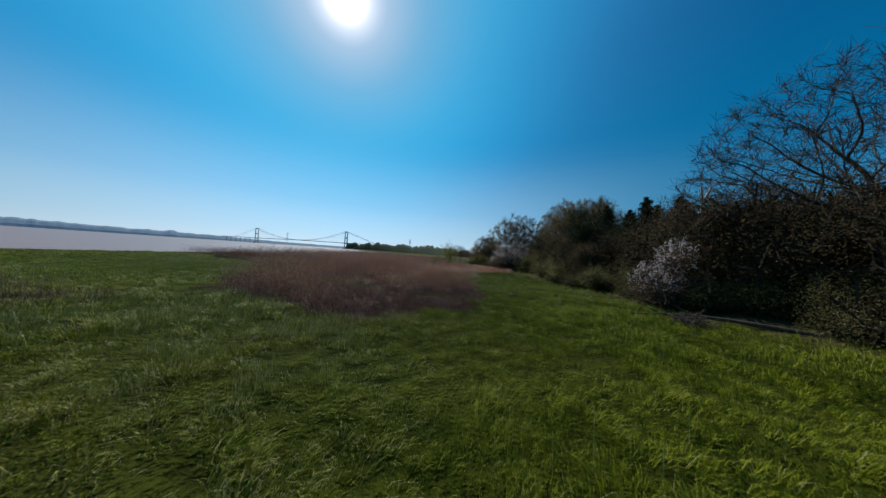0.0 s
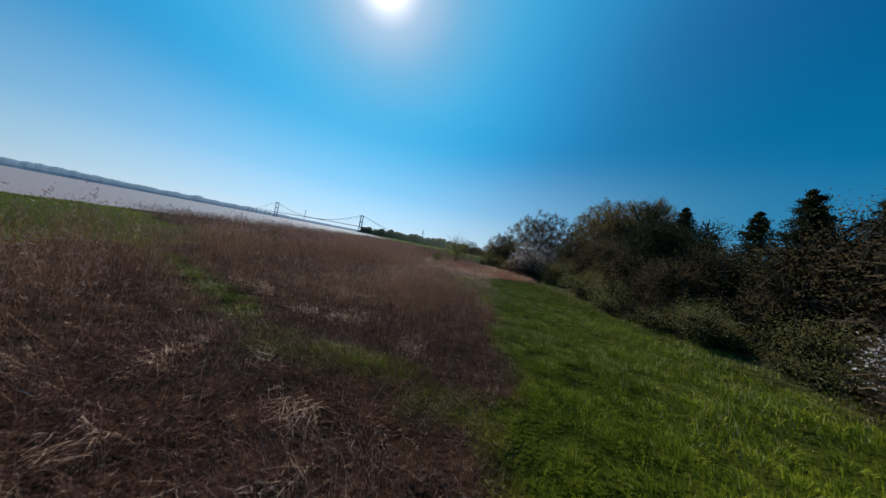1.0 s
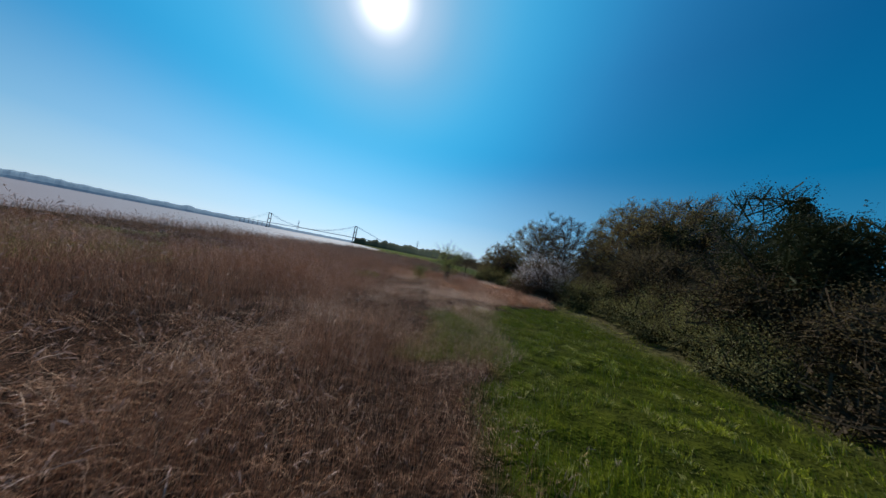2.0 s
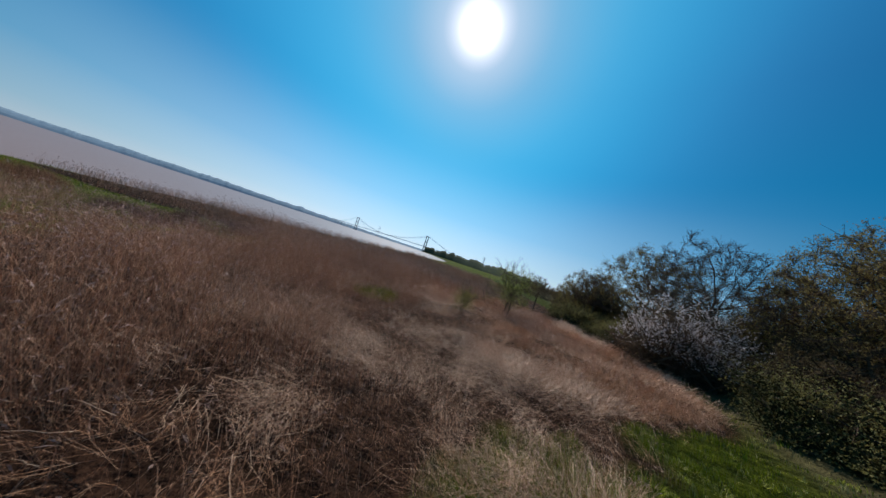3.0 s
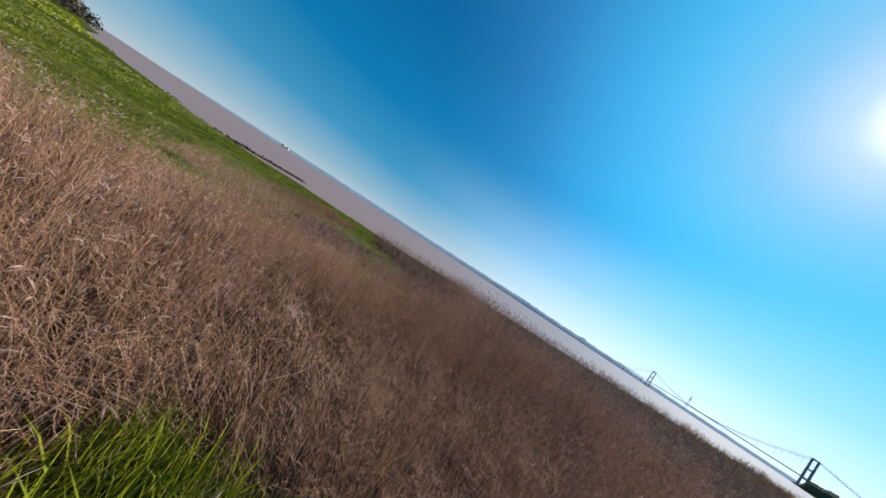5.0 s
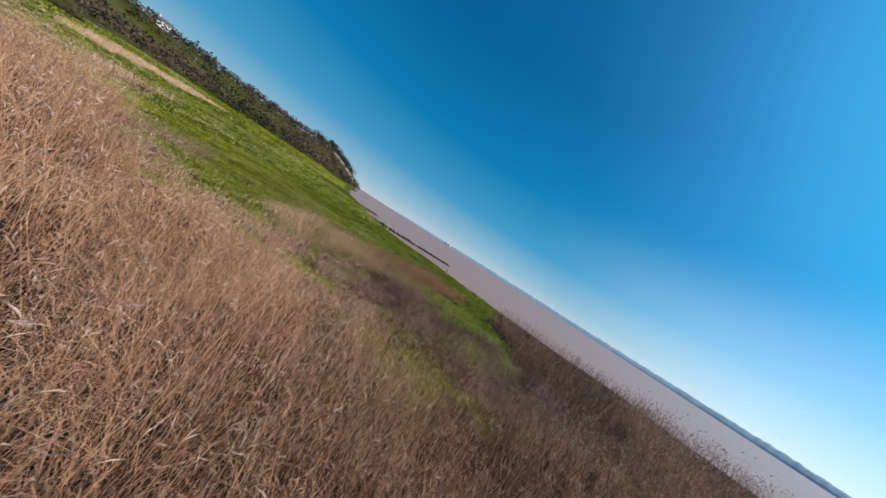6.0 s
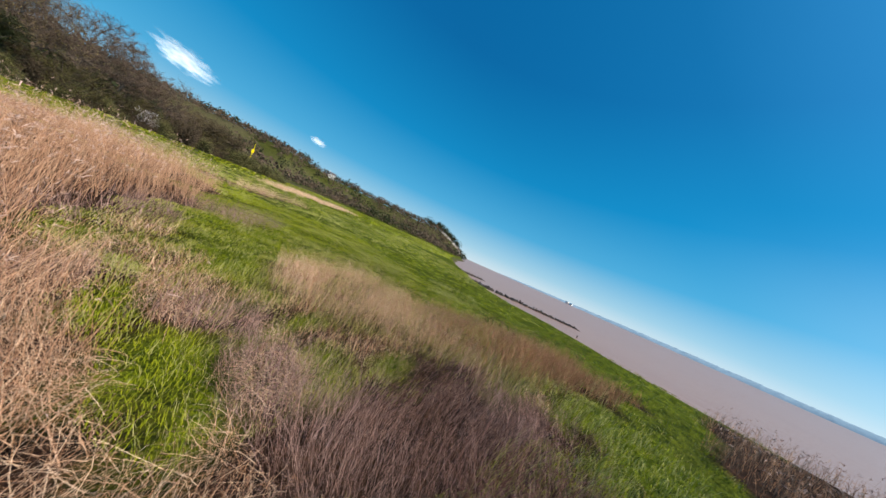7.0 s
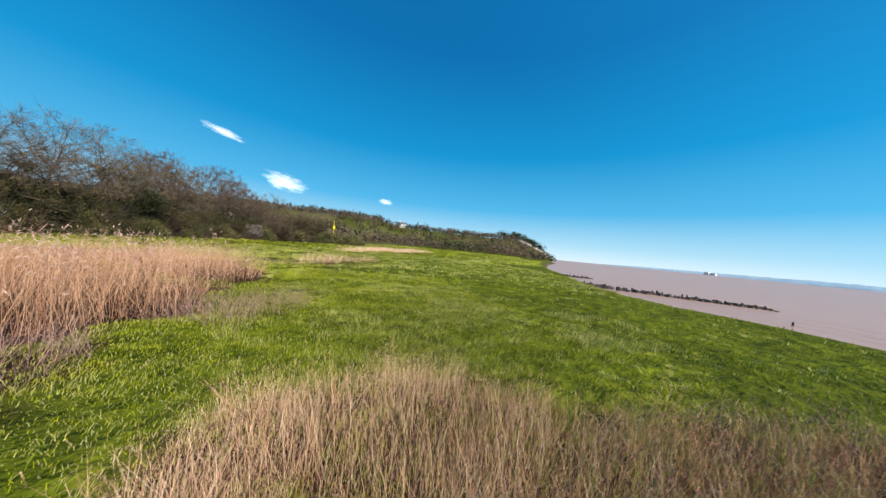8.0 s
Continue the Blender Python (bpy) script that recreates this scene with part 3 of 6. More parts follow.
ribbon("backdrop_far_shore", [(-131, 4400, 2), (-126, 4300, 16), (-115, 4200, 30), (-103, 4000, 42), (-80, 3900, 52), (-59, 3800, 66), (-53, 3700, 58), (-47.6, 3600, 52), (-46.9, 3600, 70), (-46.0, 3600, 52), (-40, 3500, 42), (-34, 3300, 30), (-27, 3100, 24), (-18, 2900, 18)], 31, HAZED_LAND, "low wooded hills across the estuary, haze painted into their colour", "shore", rough_top=0.14)
ribbon("backdrop_near_bank", [(-20.9, 2080, 4), (-20.5, 2060, 40), (-19, 1950, 46), (-15, 1600, 44), (-12, 1300, 34), (-9, 1000, 30), (-5, 750, 24), (-2, 560, 18), (2, 420, 14), (6, 380, 12)], 47, FAR_WOOD, "dark wooded bank running out to the bridge", "shore", depth=60, rough_top=0.45, step_deg=0.05)


def bridge(left, right):
    """A suspension bridge between two plan points, with the approach spans beyond them."""
    left, right = np.array(left, float), np.array(right, float)
    span = np.linalg.norm(right - left)
    along = (right - left) / span
    side = np.array([-along[1], along[0]])
    ob = thing("suspension_bridge", (left[0], left[1], 0), "grey steel suspension bridge across the estuary", "bridge")

    def at(s, off, z):
        p = along * s + side * off
        return np.array([p[0], p[1], z])

    top, deck, half = 136.0, 43.0, 13.0
    for s0 in (0.0, span):
        p0, p1, r0 = [], [], []
        for off in (-half, half):
            for dz in ((-3, deck), (deck, top)):
                p0.append(at(s0, off, dz[0])), p1.append(at(s0, off, dz[1])), r0.append(4.6)
        for z in (deck - 3, 84, top - 3):
            p0.append(at(s0, -half, z)), p1.append(at(s0, half, z)), r0.append(4.2)
        v, f = tubes(p0, p1, r0, [3.7] * len(r0), 4)
        tower = part("tower", mesh_of("tower", v, f, BRIDGE_PAINT), ob, "portal tower with cross beams")
        v, f = boxes([(*at(s0, 0, 0.5), 26, 44, 7)])
        part("pier", mesh_of("pier", v, f, BRIDGE_PAINT), tower)
    s = np.linspace(-520, span + 900, 60)
    rows = np.array([at(q, 0, deck + 2.5 * math.sin(math.pi * min(max(q / span, 0), 1))) for q in s])
    v, f = tubes(rows[:-1], rows[1:], [2.6] * (len(s) - 1), [2.6] * (len(s) - 1), 4)
    part("deck", mesh_of("deck", v, f, BRIDGE_PAINT), ob)

    def cable(q):
        if q < 0:
            return top + (deck - top) * (-q / 305)
        if q > span:
            return top + (deck - top) * ((q - span) / 305)
        k = 2 * q / span - 1
        return deck + 5 + (top - deck - 5) * k * k

    for off in (-half, half):
        q = np.concatenate([np.linspace(-305, 0, 6), np.linspace(0, span, 33)[1:], np.linspace(span, span + 305, 6)[1:]])
        rows = np.array([at(k, off, cable(k)) for k in q])
        v, f = tubes(rows[:-1], rows[1:], [0.9] * (len(q) - 1), [0.9] * (len(q) - 1), 4)
        main = part("cable", mesh_of("cable", v, f, BRIDGE_PAINT), ob)
        q = np.arange(20, span - 10, 24)
        v, f = tubes([at(k, off, deck) for k in q], [at(k, off, cable(k)) for k in q], [0.16] * len(q), [0.16] * len(q), 3)
        tagged(part("hanger_row", mesh_of("hanger_row", v, f, BRIDGE_PAINT), main), kind="stuff")
    for k in (*-np.arange(90, 500, 70), *(span + np.arange(90, 880, 70))):
        v, f = tubes([at(k, 0, -6)], [at(k, 0, deck)], [3.0], [2.6], 4)
        part("approach_pier", mesh_of("approach_pier", v, f, BRIDGE_PAINT), ob)
    return ob


bridge((-1769, 2423), (-782, 2056))


def pylon(x, y, height, z0):
    ob = thing("electricity_pylon", (x, y, z0), "tall grey lattice power pylon on the far bank", "pylon", "pylons across the estuary")
    p0, p1, r = [], [], []
    w = lambda z: height * (0.09 * (1 - z) ** 1.6 + 0.012)
    levels = np.linspace(0, 1, 9)
    for a, b in zip(levels[:-1], levels[1:]):
        for sx, sy in ((1, 1), (1, -1), (-1, -1), (-1, 1)):
            p0.append((sx * w(a), sy * w(a), a * height)), p1.append((sx * w(b), sy * w(b), b * height)), r.append(0.55)
            tx, ty = (-sy, sx)
            p0.append((sx * w(a), sy * w(a), a * height)), p1.append((tx * w(b), ty * w(b), b * height)), r.append(0.35)
    v, f = tubes(p0, p1, r, r, 3)
    part("mast", mesh_of("mast", v, f, BRIDGE_PAINT), ob)
    for k in (0.72, 0.83, 0.94):
        v, f = tubes([(-height * 0.13, 0, k * height), (height * 0.13, 0, k * height)], [(0, 0, (k + 0.03) * height)] * 2, [0.4] * 2, [0.7] * 2, 4)
        part("cross_arm", mesh_of("cross_arm", v, f, BRIDGE_PAINT), ob)
    return ob


for az, d, h in ((-31.4, 3050, 118), (-7.4, 1500, 72), (-4.2, 1900, 60), (-2.9, 2000, 60)):
    pylon(math.sin(radians(az)) * d, math.cos(radians(az)) * d, h, 5 if az < -20 else 6)


# ---- trees and bushes ----
def grow(seed, height, spread, trunk=0.25, levels=5, kids=(3, 5), lean=0.0, twist=0.3, up=0.1, first=0.28, bole=0.34, limbs=8, reach=0.6):
    """Limbs of a broad-crowned tree as rows of start, end, radii and level."""
    r = random.Random(seed)
    segs = []

    def limb(p, d, length, rad, level):
        n = (3, 6, 4, 3, 2, 1)[min(level, 5)]
        pts, rads = [Vector(p)], [rad]
        d = Vector(d).normalized()
        for i in range(n):
            wild = twist * (0.3, 0.8, 0.75, 0.6, 0.5, 0.4)[min(level, 5)]
            d = (d + Vector((r.gauss(0, wild), r.gauss(0, wild), r.gauss(0, wild * 0.8) + up))).normalized()
            pts.append(pts[-1] + d * (length / n))
            rads.append(rad * (1 - (0.35 if level == 0 else 0.7) * (i + 1) / n))
        for i in range(n):
            segs.append((pts[i], pts[i + 1], rads[i], rads[i + 1], level))
        if level >= levels:
            return
        count = limbs if level == 0 else r.randint(*kids) + (1 if level == 1 else 0)
        for k in range(count):
            lo = (1 - first) if level == 0 else 0.22
            t = lo + (1 - lo) * (k + r.random()) / count
            i = min(int(t * n), n - 1)
            q = pts[i].lerp(pts[i + 1], t * n - i)
            here = (pts[i + 1] - pts[i]).normalized()
            perp = here.orthogonal().normalized()
            out = Matrix.Rotation(k * 2.4 + r.uniform(-0.5, 0.5) if level == 0 else r.uniform(0, 2 * math.pi), 3, here) @ perp
            ang = r.uniform(0.45, 1.3) if level == 0 else r.uniform(0.45, 1.05)
            dd = here * math.cos(ang) + out * math.sin(ang)
            if level == 0:
                dd.x, dd.y = dd.x * spread, dd.y * spread
                size = height * reach * r.uniform(0.75, 1.1)
            else:
                size = length * r.uniform(0.42, 0.66) * (1.15 - 0.4 * t)
            limb(q, dd, size, max(rads[i] * (0.6 if level == 0 else 0.62), 0.009), level + 1)

    limb((0, 0, -0.3), (lean, 0, 1), height * bole, trunk, 0)
    top = max(s[1].z for s in segs)
    k = height / top
    return [(s[0] * k, s[1] * k, s[2], s[3], s[4]) for s in segs]


def ribbons(name, segs, mat, half=0.011):
    """Fine twigs as flat slips of wood."""
    p0, p1 = np.array([s[0] for s in segs]), np.array([s[1] for s in segs])
    r = rng(len(segs))
    w = np.cross(p1 - p0, r.normal(size=p0.shape))
    w *= half / np.maximum(np.linalg.norm(w, axis=1, keepdims=True), 1e-9)
    v = np.stack([p0 - w, p0 + w, p1 + w * 0.4, p1 - w * 0.4], 1).reshape(-1, 3)
    return mesh_of(name, v, np.arange(len(v)).reshape(-1, 4), mat)


def tube_mesh(name, segs, mat, sides, least=0.006):
    p0, p1 = np.array([s[0] for s in segs]), np.array([s[1] for s in segs])
    v, f = tubes(p0, p1, np.maximum([s[2] for s in segs], least), np.maximum([s[3] for s in segs], least * 0.7), sides)
    return mesh_of(name, v, f, mat, True)


def lumps(r, n, half, rise):
    """Centres and radii of the lumps of a bush or crown."""
    c = r.normal(size=(n, 3)) * 0.42
    c[:, 2] = np.abs(c[:, 2])
    c = np.clip(c, -0.85, 0.85) * [half, half, rise]
    rad = r.uniform(0.28, 0.5, n) * min(half, rise)
    return c, rad


def inner_fill(r, n, c, rad, share=0.72):
    """Filler twigs that stand for the shaded inside of a bush or crown: rows of start and end."""
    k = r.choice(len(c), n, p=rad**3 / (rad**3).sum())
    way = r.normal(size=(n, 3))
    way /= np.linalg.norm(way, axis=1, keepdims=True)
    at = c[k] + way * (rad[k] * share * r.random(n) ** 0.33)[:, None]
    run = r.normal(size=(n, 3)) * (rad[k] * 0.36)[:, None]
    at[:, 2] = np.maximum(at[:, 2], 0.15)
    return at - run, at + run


def crown_leaves(r, n, c, rad, size, z0=0.0, inner=0.3, sprays=320, spread=0.16):
    """Leaves in sprays over the lumps of a crown."""
    k = r.choice(len(c), sprays, p=rad**2 / (rad**2).sum())
    way = r.normal(size=(sprays, 3))
    way[:, 2] = np.where(r.random(sprays) < 0.7, np.abs(way[:, 2]), way[:, 2])
    way /= np.linalg.norm(way, axis=1, keepdims=True)
    heart = c[k] + way * (rad[k] * r.uniform(inner, 1.12, sprays) ** 0.7)[:, None]
    i = r.integers(0, sprays, n)
    at = heart[i] + r.normal(size=(n, 3)) * spread + way[i] * np.abs(r.normal(0, spread, (n, 1)))
    at[:, 2] = np.maximum(at[:, 2], 0.02 + 0.12 * r.random(n)) + z0
    return flakes(at, size, r)


def outer_twigs(r, n, c, rad, length):
    """Thin shoots that stand out of the lumps: rows of start and end."""
    k = r.choice(len(c), n, p=rad**2 / (rad**2).sum())
    way = r.normal(size=(n, 3)) + [0, 0, 0.5]
    way /= np.linalg.norm(way, axis=1, keepdims=True)
    root = c[k] + way * (rad[k] * r.uniform(0.45, 1.0, n))[:, None]
    tip = root + (way + r.normal(size=(n, 3)) * 0.35 + [0, 0, 0.25]) * length * r.uniform(0.4, 1.0, (n, 1))
    root[:, 2], tip[:, 2] = np.maximum(root[:, 2], 0.05), np.maximum(tip[:, 2], 0.1)
    return root, tip


def colonise(seed, height, wide, fork, pulls, step, low=-0.1, lobes=0.16, inertia=0.7, tip_r=0.012, stem=0.45):
    """A tree that grows towards points spread through a domed crown: its nodes, their parents and radii."""
    r = rng(seed)
    d = r.normal(size=(pulls * 3, 3))
    d /= np.linalg.norm(d, axis=1, keepdims=True)
    d = d[d[:, 2] > low][:pulls]
    ways, phase = r.normal(size=(5, 3)) * 2.4, r.uniform(0, 6.28, 5)
    lobe = 1 + lobes * np.sin(d @ ways.T + phase).sum(1) / 2
    foot = np.array([0, 0, -0.3])
    bend = np.r_[r.normal(0, 0.06, 2) * fork, fork]
    pts = d * (r.random(len(d)) ** 0.42 * lobe)[:, None] * [wide, wide, height - fork] + bend
    n0 = 7
    t = np.linspace(0, 1, n0)[:, None]
    nodes = foot + (bend - foot) * t + r.normal(size=(n0, 3)) * [0.05, 0.05, 0] * np.sin(np.pi * t)
    parent = np.r_[-1, np.arange(n0 - 1)]
    head = np.tile([0, 0, 1.0], (n0, 1))
    first = int(n0 * (1 - stem))
    gap = np.linalg.norm(pts[:, None] - nodes[None, first:], axis=2)
    near, far = gap.argmin(1) + first, gap.min(1)
    for _ in range(int(3.2 * max(wide, height) / step)):
        if not len(pts):
            break
        kids = np.bincount(np.maximum(parent, 0), minlength=len(nodes))
        keep = (kids[near] < 4) | (near < n0)
        pts, near, far = pts[keep], near[keep], far[keep]
        if not len(pts):
            break
        way = pts - nodes[near]
        way /= np.maximum(np.linalg.norm(way, axis=1, keepdims=True), 1e-9)
        pull = np.zeros((len(nodes), 3))
        np.add.at(pull, near, way)
        who = np.unique(near)
        go = pull[who] / np.maximum(np.linalg.norm(pull[who], axis=1, keepdims=True), 1e-9)
        go = go + head[who] * inertia * (who[:, None] >= n0) + r.normal(size=go.shape) * 0.13
        go /= np.linalg.norm(go, axis=1, keepdims=True)
        made = nodes[who] + go * step
        gap = np.linalg.norm(pts[:, None] - made[None], axis=2)
        k = gap.argmin(1)
        better = gap[np.arange(len(pts)), k] < far
        near = np.where(better, len(nodes) + k, near)
        far = np.minimum(far, gap[np.arange(len(pts)), k])
        nodes, parent, head = np.r_[nodes, made], np.r_[parent, who], np.r_[head, go]
        keep = far > step * 1.5
        pts, near, far = pts[keep], near[keep], far[keep]
    power = np.zeros(len(nodes))
    for i in range(len(nodes) - 1, 0, -1):
        power[i] = power[i] or 1.0
        power[parent[i]] += power[i]
    power[0] = max(power[0], 1.0)
    return nodes, parent, tip_r * power**0.5, n0


def slips(name, p0, p1, mat, half, seed=1):
    """Fine twigs as slips of wood."""
    r = rng(seed)
    w = np.cross(p1 - p0, r.normal(size=p0.shape))
    w *= half / np.maximum(np.linalg.norm(w, axis=1, keepdims=True), 1e-9)
    v = np.stack([p0 - w, p0 + w, p1 + w * 0.4, p1 - w * 0.4], 1).reshape(-1, 3)
    return mesh_of(name, v, np.arange(len(v)).reshape(-1, 4), mat)


def oak(seed, height, wide, buds=900, ivy=0, label="bare spreading oak with the first leaf buds", bud_size=0.08, slip=0.011, bole=0.34, pulls=1250, step=0.42, twigs=4600, twig_long=0.85, inertia=0.7, low=-0.1, tip_r=0.013, lobes=0.08, bud_mat=None):
    ob = thing("oak_tree", (0, 0, 0), label, "tree", "trees along the meadow's edge")
    fork = height * bole
    nodes, parent, rad, n0 = colonise(seed, height - 0.3, wide, fork, pulls, step, low, lobes, inertia, tip_r)
    i = np.arange(1, len(nodes))
    flare = np.maximum(rad, 0)
    v, f = tubes(nodes[parent[1:n0]], nodes[1:n0], flare[parent[1:n0]] * np.r_[1.35, np.ones(n0 - 2)], flare[1:n0], 8)
    part("trunk", mesh_of("trunk", v, f, BARK, True), ob)
    i = i[n0 - 1:]
    start = np.minimum(rad[parent[i]], rad[i] * 1.25)
    stout = rad[i] > 0.045
    v, f = tubes(nodes[parent[i[stout]]], nodes[i[stout]], start[stout], rad[i[stout]], 5)
    tagged(part("branchwork", mesh_of("branchwork", v, f, BARK, True), ob), kind="stuff")
    middling = ~stout & (rad[i] > 0.024)
    v, f = tubes(nodes[parent[i[middling]]], nodes[i[middling]], start[middling], rad[i[middling]], 3)
    tagged(part("spraywork", mesh_of("spraywork", v, f, BARK), ob), kind="stuff")
    thin = i[rad[i] <= 0.024]
    tagged(part("fine_spraywork", slips("fine_spraywork", nodes[parent[thin]], nodes[thin], BARK, tip_r * 1.1, seed), ob), kind="stuff")
    r = rng(seed)
    fine = i[rad[i] < 0.03]
    j = fine[r.integers(0, len(fine), twigs)]
    root = nodes[parent[j]] + (nodes[j] - nodes[parent[j]]) * r.random((twigs, 1))
    away = nodes[j] - nodes[parent[j]]
    away /= np.linalg.norm(away, axis=1, keepdims=True)
    way = away * 0.8 + r.normal(size=(twigs, 3)) * 0.5 + [0, 0, 0.08]
    way /= np.linalg.norm(way, axis=1, keepdims=True)
    tip = root + way * r.uniform(0.3, 1.0, (twigs, 1)) * twig_long
    mid = root + (tip - root) * r.uniform(0.25, 0.7, (twigs, 1))
    tip2 = mid + (way + r.normal(size=(twigs, 3)) * 0.55) * r.uniform(0.2, 0.6, (twigs, 1)) * twig_long
    t0, t1 = np.r_[root, mid], np.r_[tip, tip2]
    tagged(part("twigwork", slips("twigwork", t0, t1, TWIG, slip, seed), ob), kind="stuff")
    if buds:
        at = t1[r.integers(0, len(t1), buds)] + r.normal(size=(buds, 3)) * 0.1
        v, f = flakes(at, bud_size, r)
        tagged(part("bud_haze", mesh_of("bud_haze", v, f, bud_mat or BUD), ob, "ochre opening leaves"), kind="stuff")
    if ivy:
        k = r.integers(1, n0 + 14, ivy)
        at = nodes[k] + r.normal(size=(ivy, 3)) * [0.38, 0.38, 0.5]
        at[:, 2] = np.abs(at[:, 2])
        v, f = leaves(at, np.full(ivy, 0.13), r)
        tagged(part("ivy", mesh_of("ivy", v, f, IVY), ob, "dark ivy round the trunk"), kind="stuff")
    return ob


def bush(seed, half, rise, leaf, n=3800, size=0.09, name="hedge_bush", label="", stems=40, flowers=0, count=22, shoots=420, spread=0.22, sprays=520, category="bush", group="scrub along the meadow's edge", heart=None):
    ob = thing(name, (0, 0, 0), label, category, group)
    r = rng(seed)
    ends = np.stack([r.normal(size=stems) * half * 0.45, r.normal(size=stems) * half * 0.45, r.uniform(0.5, 1.05, stems) * rise], -1)
    mid = ends * [0.45, 0.45, 0.5] + r.normal(size=(stems, 3)) * 0.15
    root = ends * [0.18, 0.18, 0.0] - [0, 0, 0.2]
    v, f = tubes(np.r_[root, mid], np.r_[mid, ends], np.r_[np.full(stems, 0.045), np.full(stems, 0.026)], np.r_[np.full(stems, 0.026), np.full(stems, 0.007)], 3)
    part("stemwork", mesh_of("stemwork", v, f, BARK), ob)
    c, rad = lumps(r, count, half, rise)
    p0, p1 = inner_fill(r, 1500, c, rad)
    tagged(part("heart_fill", slips("heart_fill", p0, p1, heart or THICKET_SHADE, 0.013 * half, seed), ob, "filler twigs standing for the shaded inside of the bush"), kind="stuff")
    v, f = crown_leaves(r, n, c, rad, size, sprays=sprays, spread=spread)
    part("foliage", mesh_of("foliage", v, f, leaf), ob)
    p0, p1 = outer_twigs(r, shoots, c, rad, 0.3 * half)
    tagged(part("shootwork", slips("shootwork", p0, p1, TWIG, 0.011, seed), ob), kind="stuff")
    if flowers:
        p0, p1 = outer_twigs(r, flowers // 16, c, rad, 0.26 * half)
        i = r.integers(0, len(p0), flowers)
        at = p0[i] + (p1 - p0)[i] * r.uniform(0.2, 1.1, (flowers, 1)) + r.normal(size=(flowers, 3)) * 0.035
        k = r.choice(len(c), flowers // 2, p=rad**2 / (rad**2).sum())
        way = r.normal(size=(flowers // 2, 3))
        way /= np.linalg.norm(way, axis=1, keepdims=True)
        at = np.r_[at, c[k] + way * (rad[k] * r.uniform(0.85, 1.12, flowers // 2))[:, None]]
        at = at[at[:, 2] > rise * (0.2 + 0.4 * r.random(len(at)))]
        v, f = flakes(at, 0.04 + 0.012 * half, r)
        part("blossom", mesh_of("blossom", v, f, BLOSSOM), ob, "white spring blossom")
    return ob


def twiggy(seed, half, rise, name="bare_thicket", label="brown leafless thicket of thin upright twigs"):
    ob = thing(name, (0, 0, 0), label, "bush", "scrub along the meadow's edge")
    segs = []
    r = random.Random(seed)
    for k in range(6):
        a, q = r.uniform(0, 6.28), r.uniform(0, 0.5) * half
        for s in grow(seed * 31 + k, rise * r.uniform(0.65, 1.0), 0.8, trunk=0.05, levels=4, kids=(2, 3), first=0.7, bole=0.5, limbs=6, reach=0.5, up=0.2):
            o = Vector((math.cos(a) * q, math.sin(a) * q, 0))
            segs.append((s[0] + o, s[1] + o, s[2], s[3], s[4]))
    part("stemwork", tube_mesh("stemwork", [s for s in segs if s[4] < 2], BARK, 3, 0.012), ob)
    part("twigwork", ribbons("twigwork", [s for s in segs if s[4] >= 2], SCRUB_BROWN, 0.011), ob)
    rr = rng(seed)
    c, rad = lumps(rr, 12, half * 0.95, rise * 0.8)
    p0, p1 = inner_fill(rr, 1500, c, rad)
    tagged(part("heart_fill", slips("heart_fill", p0, p1, THICKET_SHADE, 0.03, seed), ob, "filler twigs standing for the shaded inside of the bush"), kind="stuff")
    p0, p1 = outer_twigs(rr, 3200, c, rad, 0.55)
    tagged(part("shootwork", slips("shootwork", p0, p1, SCRUB_BROWN, 0.011, seed), ob), kind="stuff")
    return ob


def conifer(seed, height, half):
    ob = thing("conifer_tree", (0, 0, 0), "dark green conifer with drooping tiers of branches", "tree", "trees along the meadow's edge")
    r = rng(seed)
    v, f = tubes([(0, 0, -0.3)], [(0, 0, height)], [height * 0.02], [0.02], 8)
    part("trunk", mesh_of("trunk", v, f, BARK), ob)
    n = 320
    k = np.sort(r.random(n)) * 0.94 + 0.05
    a = r.uniform(0, 2 * np.pi, n)
    reach = half * (1 - k) ** 0.8 * r.uniform(0.5, 1.2, n) + 0.05
    root = np.stack([0 * k, 0 * k, k * height], -1)
    tip = np.stack([np.cos(a) * reach, np.sin(a) * reach, k * height + reach * r.uniform(-0.35, 0.15, n)], -1)
    v, f = tubes(root, tip, np.full(n, 0.04), np.full(n, 0.01), 3)
    part("branchwork", mesh_of("branchwork", v, f, BARK), ob)
    m = 26000
    i, t = r.integers(0, n, m), r.uniform(0.1, 1.05, m)
    at = root[i] + (tip - root)[i] * t[:, None] + r.normal(size=(m, 3)) * [0.14, 0.14, 0.1] * np.minimum(1, 0.3 + reach[i])[:, None]
    v, f = flakes(at, 0.1, r)
    part("needle_mass", mesh_of("needle_mass", v, f, DARK_LEAF), ob)
    return ob


def evergreen(seed, height, half):
    ob = thing("evergreen_tree", (0, 0, 0), "dense dark evergreen tree with a rounded crown", "tree", "trees along the meadow's edge")
    segs = grow(seed, height * 0.9, 1.0, trunk=height * 0.025, levels=3)
    part("trunk", tube_mesh("trunk", segs, BARK, 5, 0.012), ob)
    r = rng(seed)
    c, rad = lumps(r, 26, half * 1.25, height * 0.66)
    c[:, 2] += height * 0.36
    rad *= 0.8
    p0, p1 = inner_fill(r, 1200, c, rad)
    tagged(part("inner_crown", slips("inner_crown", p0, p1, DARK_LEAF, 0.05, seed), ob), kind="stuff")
    v, f = crown_leaves(r, 36000, c, rad, 0.085, sprays=1300, spread=0.17)
    part("crown", mesh_of("crown", v, f, DARK_LEAF), ob)
    return ob


